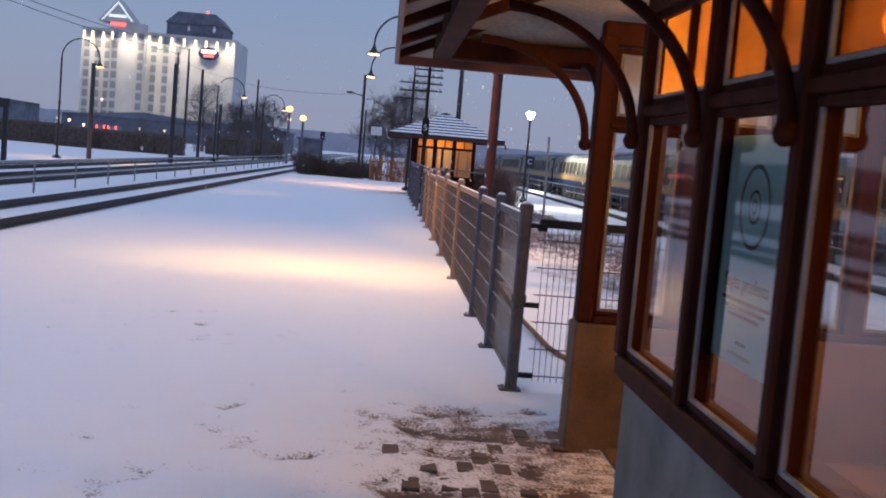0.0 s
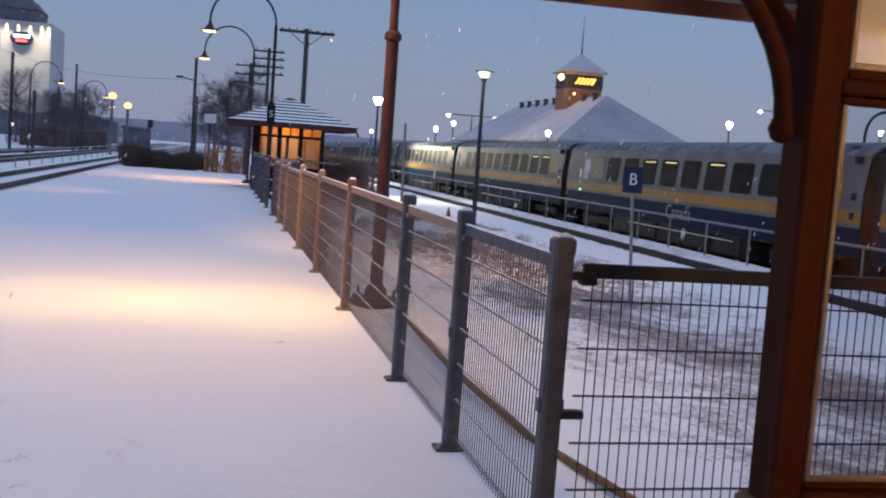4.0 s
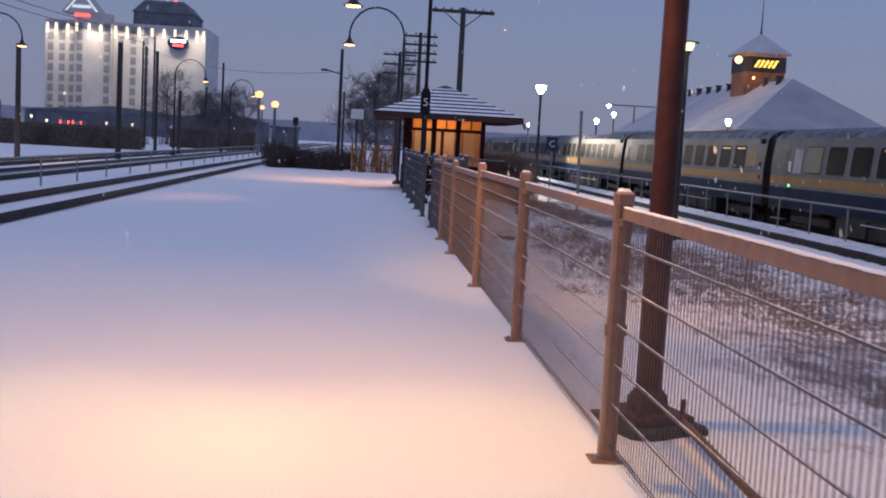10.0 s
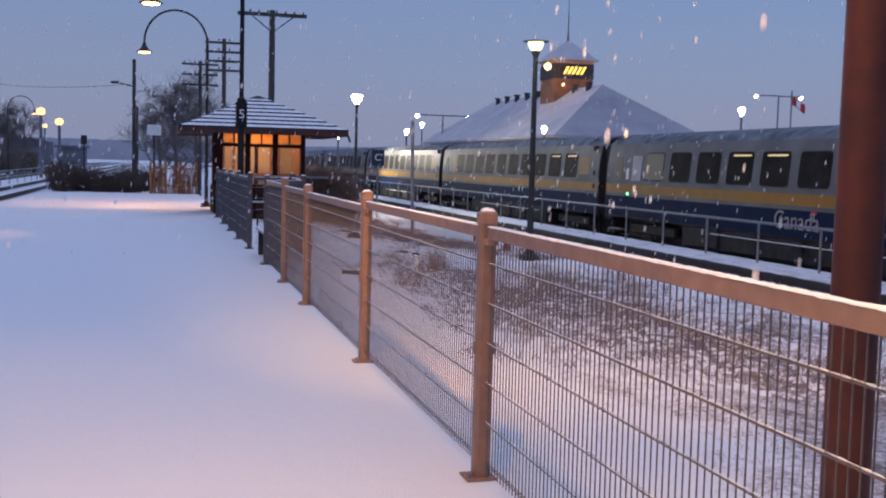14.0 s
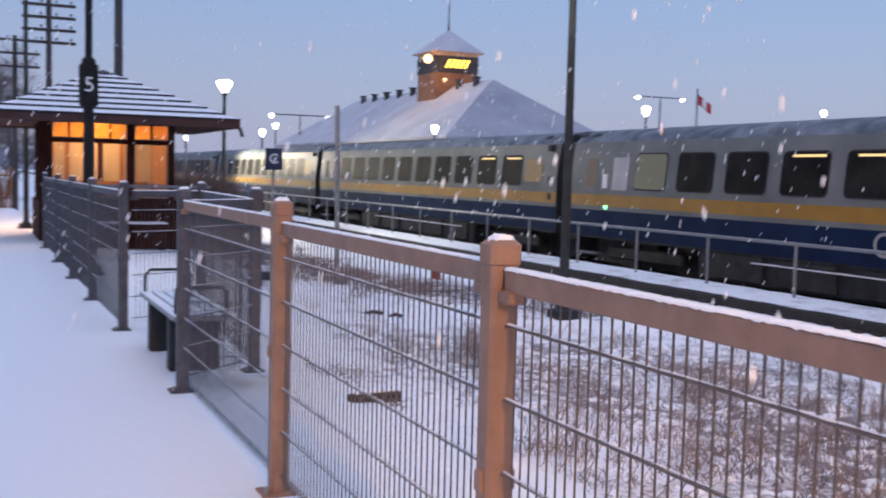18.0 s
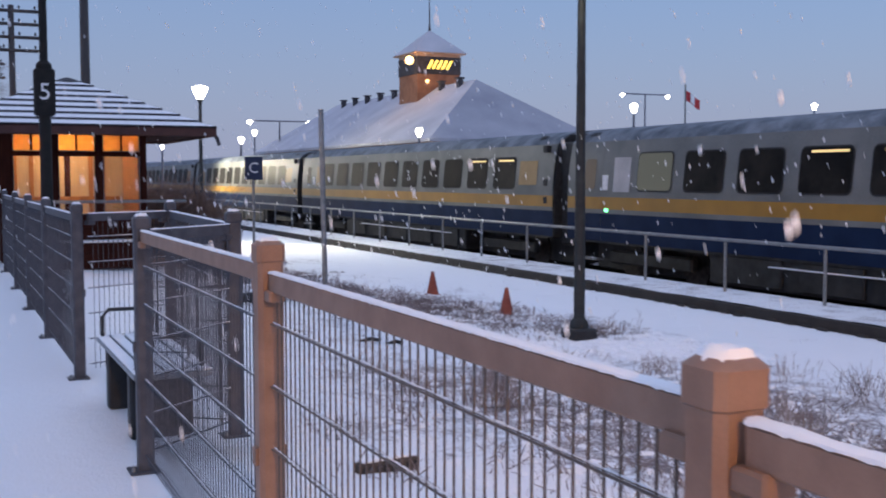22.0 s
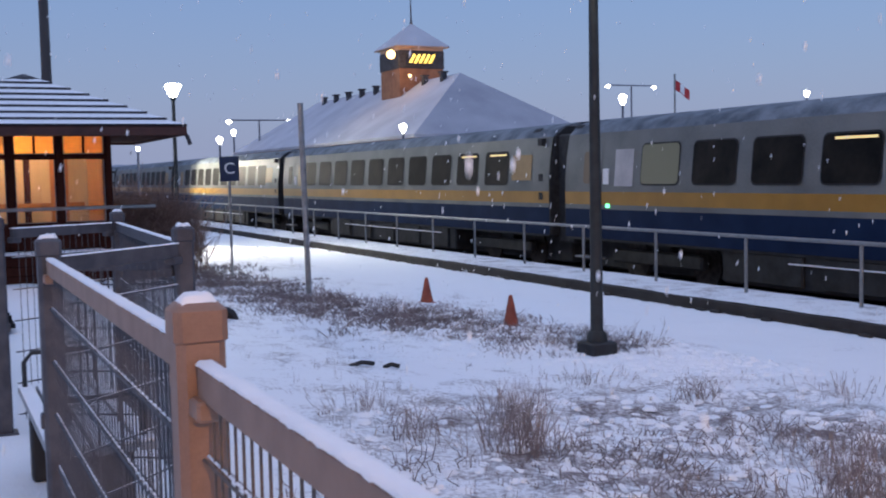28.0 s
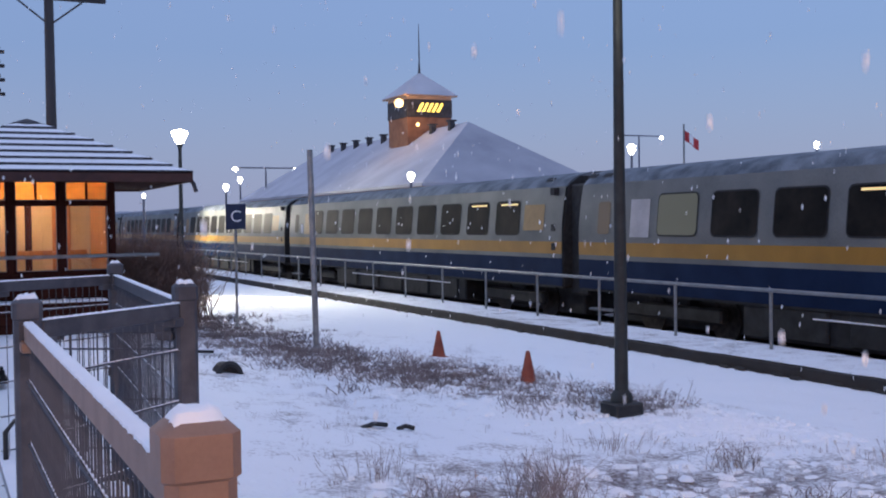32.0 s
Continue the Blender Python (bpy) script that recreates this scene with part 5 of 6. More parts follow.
CX, CY = (EX0 + EX1) / 2, (EY0 + EY1) / 2
N = 8
SHINGLE = surface("dark_roof_shingle", (0.03, 0.03, 0.036), (0.07, 0.07, 0.08), 0.8, 0, 6, 60, 0.3, 0.008)


def roof_course(i):
    """Course i of the hip roof: a dark butt edge with a snow-covered tread above it."""
    t0, t1 = i / N, (i + 1) / N
    hx, hy = (EX1 - EX0) / 2, (EY1 - EY0) / 2
    k0, k1 = 1 - t0 * 0.93, 1 - t1 * 0.93
    z0, z1 = EZ + 0.06 + t0 * 0.97, EZ + 0.06 + t1 * 0.97
    lift = 0.034

    def ring(k, z):
        return [(CX - hx * k, CY - hy * k, z), (CX + hx * k, CY - hy * k, z), (CX + hx * k, CY + hy * k, z), (CX - hx * k, CY + hy * k, z)]
    quads = [(j, (j + 1) % 4, 4 + (j + 1) % 4, 4 + j) for j in range(4)]
    part("shingle_course", Shape().add(ring(k0, z0 - 0.012) + ring(k0, z0 + lift), quads), SHINGLE, kiosk)
    part("course_snow", Shape().add(ring(k0 - 0.006, z0 + lift) + ring(k1 - 0.004, z1 - 0.004), quads), SNOW, kiosk, "band of snow on a roof course")


for i in range(N):
    roof_course(i)
part("roof_cap", Shape().lathe([(0.30, 0), (0.16, 0.05), (0.06, 0.08), (0.02, 0.09)], (CX, CY, EZ + 1.02), 8), SHINGLE, kiosk)
part("downpipe", Shape().tube([(EX1 - 0.06, EY0 + 0.1, EZ - 0.02), (EX1 + 0.02, EY0 + 0.08, EZ - 0.12), (EX1 + 0.06, EY0 + 0.06, EZ - 0.26)], 0.035, 8), SHINGLE, kiosk)
part("handrail", Shape().tube([(-0.05, 36.2, 1.13), (3.2, 36.2, 1.13)], 0.03, 8), PALE_STEEL, kiosk)

step_bench = thing("snowy_steps", "low timber step covered in snow before the kiosk", "step")
for k in range(3):
    part("riser_board", Shape().box(0.06, 2.35, 36.30, 36.34, -0.12 + k * 0.15, 0.02 + k * 0.15, 0.008), TIMBER, step_bench)
part("tread", Shape().box(0.04, 2.38, 36.28, 36.86, 0.325, 0.365, 0.01), TIMBER, step_bench)
part("tread_snow", Shape().box(0.05, 2.37, 36.29, 36.84, 0.367, 0.40, 0.012), SNOW, step_bench)


# ---- bench in the recess ----
bench = thing("recess_bench", "slatted bench with black arms, snow on the seat", "bench")
for i in range(5):
    x = -0.0 + i * 0.092
    part("slat", Shape().box(x, x + 0.078, 21.85, 23.5, 0.42, 0.45, 0.005), METAL, bench)
    part("slat_snow", Shape().box(x + 0.003, x + 0.075, 21.87, 23.48, 0.451, 0.468, 0.006), SNOW, bench, "snow on the slat")
for y in (22.27, 23.2):
    part("leg_block", Shape().box(0.03, 0.40, y - 0.06, y + 0.06, 0.0, 0.42, 0.012), UNDER, bench)
for y in (21.95, 23.4):
    pts = [(0.03, y, 0.45), (0.03, y, 0.60), (0.07, y, 0.65), (0.35, y, 0.65), (0.40, y, 0.61), (0.40, y, 0.45)]
    part("arm", Shape().tube(pts, 0.013, 8), BLACK, bench, smooth=True)

# ---- cones, stump, dropped things in the field ----
for x, y, s in ((6.55, 29.62, 0.70), (6.69, 32.58, 0.69)):
    z = field_height(x, y)
    cone = thing("traffic_cone", "faded orange traffic cone in the snowy field", "traffic cone", "traffic cones", (x, y, z - 0.02))
    part("foot", Shape().box(-0.17 * s, 0.17 * s, -0.17 * s, 0.17 * s, 0, 0.03, 0.008), CONEM, cone)
    part("body", Shape().lathe([(0.15 * s, 0.03), (0.035 * s, 0.60 * s), (0.02 * s, 0.61 * s)], (0, 0, 0), 16), CONEM, cone, smooth=True)
    part("snow_patch", Shape().lathe([(0.035 * s, 0.0), (0.02 * s, 0.015)], (0, 0, 0.61 * s), 8), SNOW, cone, smooth=True)
log = thing("timber_block", "short dark timber offcut half under snow", "timber offcut")
m = Matrix.Translation((1.38, 21.5, field_height(1.38, 21.5))) @ Matrix.Rotation(radians(8), 4, "Z")
part("block", Shape().box(-0.20, 0.20, -0.05, 0.05, -0.03, 0.07, 0.012, m), SLEEPER, log)
part("block_snow", Shape().box(-0.18, 0.18, -0.042, 0.046, 0.071, 0.088, 0.008, m), SNOW, log)
for i in range(8):
    part("notch", Shape().box(-0.19 + i * 0.05, -0.165 + i * 0.05, -0.056, -0.05, -0.02, 0.05, 0, m), RUBBER, log)
for x, y, w, a in ((3.35, 26.9, 0.26, 5), (3.62, 26.8, 0.16, -12), (3.2, 33.5, 0.5, 3)):
    pp = thing("buried_pipe", "dark pipe end showing through the snow", "pipe")
    m = Matrix.Translation((x, y, field_height(x, y) + 0.01)) @ Matrix.Rotation(radians(a), 4, "Z")
    part("pipe", Shape().tube([m @ Vector((-w / 2, 0, 0)), m @ Vector((0, 0.01, 0.025)), m @ Vector((w / 2, 0, 0))], 0.022, 8), UNDER, pp)
hoop = thing("culvert_hoop", "dark culvert mouth among the weeds", "culvert")
part("hoop", Shape().tube([(3.1 + 0.15 * math.cos(a), 31.2, -0.36 + 0.20 * math.sin(a)) for a in (i / 10 * math.pi for i in range(11))], 0.04, 8), UNDER, hoop, smooth=True)
# Black plug stands for the dark inside the hoop.
part("hoop_mouth", Shape().prism([(3.1 + 0.14 * math.cos(i / 10 * math.pi), -0.36 + 0.19 * math.sin(i / 10 * math.pi)) for i in range(11)], 31.22, 31.6), RUBBER, hoop)


# ---- weeds, brush and trees ----
def blades(shape, x, y, z, n, height, spread, width=0.004):
    """A tuft of bent stems."""
    for _ in range(n):
        a, h = random.uniform(0, 6.283), height * random.uniform(0.45, 1.0)
        lean = spread * random.uniform(0.2, 1.0)
        bx, by = x + random.gauss(0, spread * 0.35), y + random.gauss(0, spread * 0.35)
        dx, dy = math.cos(a), math.sin(a)
        p, q, r = Vector((bx, by, z - 0.02)), Vector((bx + dx * lean * 0.35, by + dy * lean * 0.35, z + h * 0.65)), Vector((bx + dx * lean, by + dy * lean, z + h * random.uniform(0.8, 1.0)))
        w = Vector((-dy, dx, 0)) * width
        w2 = Vector((math.cos(a + 1), math.sin(a + 1), 0)) * width * 0.7
        shape.add([p - w, p + w, q + w2, q - w2, r], [(0, 1, 2, 3), (3, 2, 4)])


def twiggy(shape, x, y, n, h):
    """A frosted weed clump: thin upright stems with short side twigs, densest in the middle."""
    r = random.Random(int(x * 997 + y * 131))
    for _ in range(n):
        d, a = abs(r.gauss(0, 0.30)) * (0.6 + h), r.uniform(0, 6.283)
        bx, by = x + math.cos(a) * d, y + math.sin(a) * d
        p = Vector((bx, by, field_height(bx, by) - 0.02))
        up = Vector((math.cos(a) * d * 1.1 + r.gauss(0, 0.18), math.sin(a) * d * 1.1 + r.gauss(0, 0.18), 1)).normalized()
        tall = h * r.uniform(0.35, 1.0) * max(0.35, 1 - d)
        q = p + up * tall
        shape.tube([p, q], [0.0028, 0.0010], 3, False)
        for _ in range(4):
            b = p.lerp(q, r.uniform(0.3, 0.95))
            e = b + (up + Vector((r.gauss(0, 0.5), r.gauss(0, 0.5), 0.1))).normalized() * tall * r.uniform(0.15, 0.35)
            shape.tube([b, e], [0.0017, 0.0007], 3, False)


weeds = Shape()
rng = random.Random(5)
for _ in range(30000):
    x, y = rng.uniform(0.5, 8.6), rng.uniform(4, 47)
    den = field_bare(x, y) + 0.30
    if rng.random() < den * 1.7 - 0.04:
        blades(weeds, x, y, field_height(x, y), rng.randint(4, 8), rng.uniform(0.025, 0.10) * (2.0 if rng.random() < 0.08 else 1), rng.uniform(0.04, 0.12), 0.0016)
for x, y, h, n in ((3.05, 23.3, 0.5, 70), (3.3, 24.2, 0.34, 40), (6.9, 27.3, 0.45, 14), (1.9, 19.5, 0.4, 60), (4.4, 21.8, 0.3, 60), (4.9, 22.4, 0.35, 60), (2.6, 24.9, 0.3, 40), (5.6, 20.9, 0.3, 60), (5.1, 25.6, 0.25, 40), (6.9, 24.2, 0.3, 30)):
    twiggy(weeds, x, y, n, h)
for x, y, h in ((3.05, 23.3, 0.55), (3.4, 24.0, 0.4), (2.55, 23.9, 0.35), (1.8, 19.6, 0.4), (4.5, 21.7, 0.4), (5.2, 22.3, 0.4), (5.9, 20.8, 0.4), (4.0, 19.8, 0.4), (2.7, 18.0, 0.4), (3.8, 17.2, 0.4), (5.6, 24.6, 0.3), (6.6, 22.9, 0.35), (3.6, 38.0, 0.5), (4.2, 36.4, 0.45), (4.8, 35.2, 0.4), (3.4, 40.0, 0.6)):
    for _ in range(46):
        a, e = rng.uniform(0, 6.283), rng.uniform(0.1, 0.75)
        p = Vector((x + rng.gauss(0, 0.12), y + rng.gauss(0, 0.12), field_height(x, y) - 0.02))
        q = p + Vector((math.cos(a) * e, math.sin(a) * e, 1)).normalized() * h * rng.uniform(0.35, 0.6)
        r = q + Vector((math.cos(a) * e + rng.gauss(0, 0.4), math.sin(a) * e + rng.gauss(0, 0.4), 0.7)).normalized() * h * rng.uniform(0.2, 0.5)
        weeds.tube([p, q, r], [0.0035, 0.0025, 0.001], 3, False)
        weeds.tube([q, q + Vector((rng.gauss(0, 1), rng.gauss(0, 1), 0.8)).normalized() * h * 0.25], [0.002, 0.0008], 3, False)
for _ in range(190):
    t = rng.random()
    y = 27.4 + 13.0 * t
    x = 6.35 - 0.27 * (y - 28.0) + rng.gauss(0, 0.55)
    if rng.random() < 0.3:
        x, y = rng.uniform(2.2, 6.6), rng.uniform(15.5, 23.5)
    blades(weeds, x, y, field_height(x, y), rng.randint(16, 34), rng.uniform(0.10, 0.24), rng.uniform(0.18, 0.36), 0.003)
wo_ = part("dead_weeds", weeds, STRAW)
tagged(wo_, "dry brown weeds poking out of the snow", "weeds", kind="stuff")


BRUSH = surface("purple_brown_brush", (0.12, 0.092, 0.092), (0.30, 0.255, 0.255), 0.9, 0, 3.0, 30, 0, 0.01)
brush = Shape()
for _ in range(620):
    y = 27.2 + 14.0 * rng.random()
    x = 6.3 - 0.27 * (y - 28.0) + rng.gauss(0, 0.5)
    if rng.random() < 0.6:
        x, y = rng.gauss(4.2, 1.5), rng.uniform(13.5, 23.5)
    if x < 1.2 or x > 7.4:
        continue
    hh = rng.uniform(0.035, 0.12)
    for _ in range(rng.randint(14, 30)):
        a, e = rng.uniform(0, 6.283), rng.uniform(0.3, 1.8)
        p = Vector((x + rng.gauss(0, 0.16), y + rng.gauss(0, 0.16), field_height(x, y) - 0.01))
        q = p + Vector((math.cos(a) * e, math.sin(a) * e, 1)).normalized() * hh * rng.uniform(0.5, 1.0)
        r = q + Vector((rng.gauss(0, 1), rng.gauss(0, 1), 0.5)).normalized() * hh * 0.5
        brush.tube([p, q, r], [0.005, 0.0035, 0.0015], 3, False)
bank = random.Random(77)
for _ in range(190):
    y = 29.5 + 11.5 * bank.random()
    x = 4.85 + max(0.0, 32.0 - y) * 0.35 + bank.gauss(0, 0.6)
    hh = bank.uniform(0.05, 0.17)
    for _ in range(bank.randint(16, 28)):
        a, e = bank.uniform(0, 6.283), bank.uniform(0.3, 1.6)
        p = Vector((x + bank.gauss(0, 0.14), y + bank.gauss(0, 0.14), field_height(x, y) - 0.01))
        q = p + Vector((math.cos(a) * e, math.sin(a) * e, 1)).normalized() * hh * bank.uniform(0.5, 1.0)
        r = q + Vector((bank.gauss(0, 1), bank.gauss(0, 1), 0.5)).normalized() * hh * 0.5
        brush.tube([p, q, r], [0.007, 0.005, 0.002], 3, False)
lumps = Shape()
for _ in range(5200):
    y = rng.uniform(13, 41)
    x = rng.gauss(4.2, 1.5) if y < 25 else 6.3 - 0.27 * (y - 28.0) + rng.gauss(0, 0.7)
    if x < 1.0 or x > 7.5:
        continue
    w, h = rng.uniform(0.03, 0.09), rng.uniform(0.012, 0.035)
    z = field_height(x, y) - 0.008
    n = 6
    a0 = rng.uniform(0, 1)
    ring = [(x + math.cos(a0 + k * 1.047) * w * rng.uniform(0.7, 1.2), y + math.sin(a0 + k * 1.047) * w * rng.uniform(0.7, 1.2)) for k in range(n)]
    lumps.add([(p, q, z) for p, q in ring] + [(x + (p - x) * 0.62, y + (q - y) * 0.62, z + h * rng.uniform(0.7, 1.0)) for p, q in ring] + [(x, y, z + h * 1.15)],
              [(k, (k + 1) % n, n + (k + 1) % n, n + k) for k in range(n)] + [(n + k, n + (k + 1) % n, 2 * n) for k in range(n)])
tagged(part("snow_clumps", lumps, SNOW, smooth=True), "small snow clumps caught on the dead grass", "snow", kind="stuff")
tagged(part("low_brush", brush, BRUSH), "low purplish brown brush tangled in the snow", "brush", kind="stuff")


def shrub(shape, x, y, z, h, n, spread):
    """A bare bush: branching twigs from one foot."""
    for _ in range(n):
        a, e = random.uniform(0, 6.283), random.uniform(0.2, 1.0)
        p = Vector((x + random.gauss(0, spread * 0.15), y + random.gauss(0, spread * 0.15), z))
        d = Vector((math.cos(a) * e * spread / h, math.sin(a) * e * spread / h, 1)).normalized()
        L = h * random.uniform(0.5, 1.0)
        q = p + d * L * 0.5
        d2 = (d + Vector((random.gauss(0, .3), random.gauss(0, .3), 0))).normalized()
        r = q + d2 * L * 0.5
        shape.tube([p, q, r], [0.012, 0.008, 0.003], 3, False)
        for t in (0.35, 0.6, 0.8):
            b = p.lerp(q, t * 2) if t < 0.5 else q.lerp(r, t * 2 - 1)
            d3 = (d2 + Vector((random.gauss(0, .8), random.gauss(0, .8), random.gauss(0, .3)))).normalized()
            shape.tube([b, b + d3 * L * 0.3], [0.006, 0.002], 3, False)


# Reed colour is pushed to orange for the lamplight on the screen.
REED = surface("orange_lit_reed", (0.26, 0.11, 0.045), (0.42, 0.19, 0.08), 0.85, 0, 3, 30, 0, 0.01)
bush = Shape()
for _ in range(38):
    shrub(bush, random.uniform(2.9, 5.0), random.uniform(39.5, 47), -0.35, random.uniform(1.2, 2.5), 17, 1.0)
kept = random.getstate()
for _ in range(46):
    shrub(bush, random.uniform(2.95, 4.3), random.uniform(38.0, 42.5), -0.4, random.uniform(1.3, 2.3), 42, 0.9)
random.setstate(kept)
tagged(part("kiosk_bushes", bush, BUSHTWIG), "bare brown bushes beside the kiosk", "bushes", kind="stuff")
hedge = Shape()
for i in range(120):
    hx = random.uniform(-6.3, -1.9)
    shrub(hedge, hx, random.uniform(54.8, 59), 0.0, (1.15 + 0.45 * noise.noise((hx * 0.9, 2.0, 1.0))) * random.uniform(0.6, 1.3), 30, 0.9)
tagged(part("hedge", hedge, TWIG), "tangled bare hedge closing the platform end", "hedge", kind="stuff")
screen = thing("reed_screen", "weathered reed screen on rough posts, orange lamplight in its colour", "fence")
for x in (-1.95, -1.3, -0.65, 0.0):
    part("post", Shape().tube([(x, 54.3, -0.1), (x + random.uniform(-0.03, 0.03), 54.3, 1.42)], 0.05, 7), REED, screen)
for z in (0.35, 1.1):
    part("rail", Shape().tube([(-2.0, 54.27, z), (0.05, 54.27, z + 0.03)], 0.035, 6), REED, screen)
reeds = Shape()
for _ in range(150):
    x = random.uniform(-1.95, 0.05)
    z = random.uniform(0.9, 1.5)
    reeds.tube([(x, 54.36, -0.05), (x + random.gauss(0, 0.06), 54.36 + random.gauss(0, 0.05), z * 0.6), (x + random.gauss(0, 0.16), 54.36 + random.gauss(0, 0.08), z)], [0.016, 0.013, 0.006], 3, False)
part("reeds", reeds, REED, screen)["kind"] = "stuff"
hedge2 = Shape()
for i in range(60):
    shrub(hedge2, random.uniform(-30, -11.5), random.uniform(100, 135), -0.1, random.uniform(1.5, 4.0), 22, 1.4)
tagged(part("yard_brush", hedge2, HAZY_TWIG), "bare brush along the far tracks", "bushes", kind="stuff")


def bare_tree(x, y, z, h, seed, label):
    """A leafless tree: short trunk, rising limbs, a broad haze of fine twigs."""
    r = random.Random(seed)
    tr = thing("bare_tree", label, "tree", "bare trees")
    trunk, limbs, twigs = Shape(), Shape(), Shape()
    trunk.tube([(x, y, z), (x + 0.015 * h, y, z + 0.2 * h), (x - 0.01 * h, y, z + 0.45 * h), (x, y, z + 0.7 * h)], [0.020 * h, 0.015 * h, 0.009 * h, 0.004 * h], 8)

    def grow(p, d, length, rad, depth):
        q = p + d * length
        bend = p.lerp(q, 0.5) + Vector((r.gauss(0, 0.06), r.gauss(0, 0.06), r.gauss(0, 0.03))) * length
        thick = max(rad, 0.007)
        (limbs if depth < 2 else twigs).tube([p, bend, q], [thick, thick * 0.8, thick * 0.5], 5 if depth < 2 else 3, False)
        if depth >= 4:
            return
        for _ in range((5, 6, 6, 8)[depth]):
            nd = (d + Vector((r.gauss(0, 0.62), r.gauss(0, 0.62), r.gauss(0.12, 0.45)))).normalized()
            grow(p.lerp(q, r.uniform(0.25, 1.0)), nd, length * r.uniform(0.55, 0.85), rad * 0.5, depth + 1)
    for k in range(11):
        t = 0.10 + 0.055 * k + r.uniform(-0.02, 0.02)
        a = k * 2.4 + r.uniform(-0.4, 0.4)
        out = 0.95 - 0.55 * t
        grow(Vector((x, y, z + h * t)), Vector((math.cos(a) * out, math.sin(a) * out, r.uniform(0.7, 1.2))).normalized(), h * (0.26 - 0.16 * t) * r.uniform(0.8, 1.2), 0.0065 * h * (1.1 - t), 1)
    part("trunk", trunk, HAZY_TWIG, tr, smooth=True)
    part("branchwork", limbs, HAZY_TWIG, tr)
    part("crown", twigs, HAZY_TWIG, tr)["kind"] = "stuff"


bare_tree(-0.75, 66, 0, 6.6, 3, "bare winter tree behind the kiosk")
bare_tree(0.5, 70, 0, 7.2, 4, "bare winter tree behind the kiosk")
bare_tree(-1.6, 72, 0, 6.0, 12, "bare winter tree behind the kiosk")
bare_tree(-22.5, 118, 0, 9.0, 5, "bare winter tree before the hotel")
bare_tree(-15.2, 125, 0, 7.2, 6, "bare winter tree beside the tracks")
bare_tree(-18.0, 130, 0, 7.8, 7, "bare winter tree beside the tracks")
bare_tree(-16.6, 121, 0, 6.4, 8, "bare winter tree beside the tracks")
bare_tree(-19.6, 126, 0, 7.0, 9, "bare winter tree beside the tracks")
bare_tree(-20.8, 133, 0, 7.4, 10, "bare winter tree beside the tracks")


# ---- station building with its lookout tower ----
# South slope gets a darker tone of the roof colour.
SOUTHROOF = surface("south_slope_shingles", (0.30, 0.31, 0.36), (0.40, 0.41, 0.46), 0.85, 0, 0.5, 16, 0.15, 0.02)
BRICKWORK = surface("tower_brick", (0.20, 0.095, 0.055), (0.31, 0.155, 0.09), 0.85, 0, 2.0, 14, 0.2, 0.01)
station = thing("station_building", "station building under a broad snowy hip roof", "building", at=(0.3, 0.4, 0.08))
SX, SY0, SY1, SZR, SZE, SW = 24.8, 67.2, 89.7, 6.77, 3.40, 4.94
part("wall_block", Shape().box(SX - SW + 0.7, SX + SW - 0.7, SY0 - SW + 0.7, SY1 + SW - 0.7, -0.95, SZE), STUCCO, station)
rv = [(SX - SW, SY0 - SW, SZE), (SX + SW, SY0 - SW, SZE), (SX + SW, SY1 + SW, SZE), (SX - SW, SY1 + SW, SZE), (SX, SY0, SZR), (SX, SY1, SZR)]
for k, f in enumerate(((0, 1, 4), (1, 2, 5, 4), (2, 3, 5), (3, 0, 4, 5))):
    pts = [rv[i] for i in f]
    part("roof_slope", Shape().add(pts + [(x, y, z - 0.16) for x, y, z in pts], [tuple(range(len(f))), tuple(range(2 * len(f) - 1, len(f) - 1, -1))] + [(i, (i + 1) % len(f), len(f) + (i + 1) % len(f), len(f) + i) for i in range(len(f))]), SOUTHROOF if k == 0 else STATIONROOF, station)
for i in range(9):
    y = SY0 + 1.2 + i * 2.35
    v = part("roof_vent", Shape().box(SX - 0.55, SX - 0.25, y - 0.15, y + 0.15, SZR - 0.45, SZR + 0.12, 0.02), SHINGLE, station)
    part("vent_lid", Shape().box(SX - 0.62, SX - 0.18, y - 0.22, y + 0.22, SZR + 0.12, SZR + 0.20, 0.02), SHINGLE, v)
tower = part("tower", Shape().box(SX - 1.35, SX + 1.35, 72.0, 74.7, 5.6, 7.45), BRICKWORK, station, "brick lookout tower lit from below")
part("tower_head", Shape().box(SX - 1.4, SX + 1.4, 71.95, 74.75, 7.45, 8.45, 0.02), SHINGLE, tower)
part("tower_light_band", Shape().box(SX - 1.36, SX + 1.36, 71.99, 74.71, 8.45, 8.66), STUCCO, tower)
for k, f in enumerate(((0, 1, 4), (1, 2, 4), (2, 3, 4), (3, 0, 4))):
    b = [(SX - 1.65, 71.65, 8.68), (SX + 1.65, 71.65, 8.68), (SX + 1.65, 75.0, 8.68), (SX - 1.65, 75.0, 8.68), (SX, 73.3, 10.15)]
    part("tower_roof", Shape().add([b[i] for i in f], [(0, 1, 2)]), STATIONROOF, tower)
part("tower_soffit", Shape().box(SX - 1.62, SX + 1.62, 71.7, 75.0, 8.62, 8.68), STUCCO, tower)
part("finial", Shape().tube([(SX, 73.3, 10.0), (SX, 73.3, 10.6), (SX, 73.3, 12.9)], [0.09, 0.045, 0.015], 8), SHINGLE, tower)
sg = part("sign_panel", Shape().box(SX - 0.95, SX + 0.95, 71.87, 71.94, 7.62, 8.36, 0.01), SHINGLE, tower)
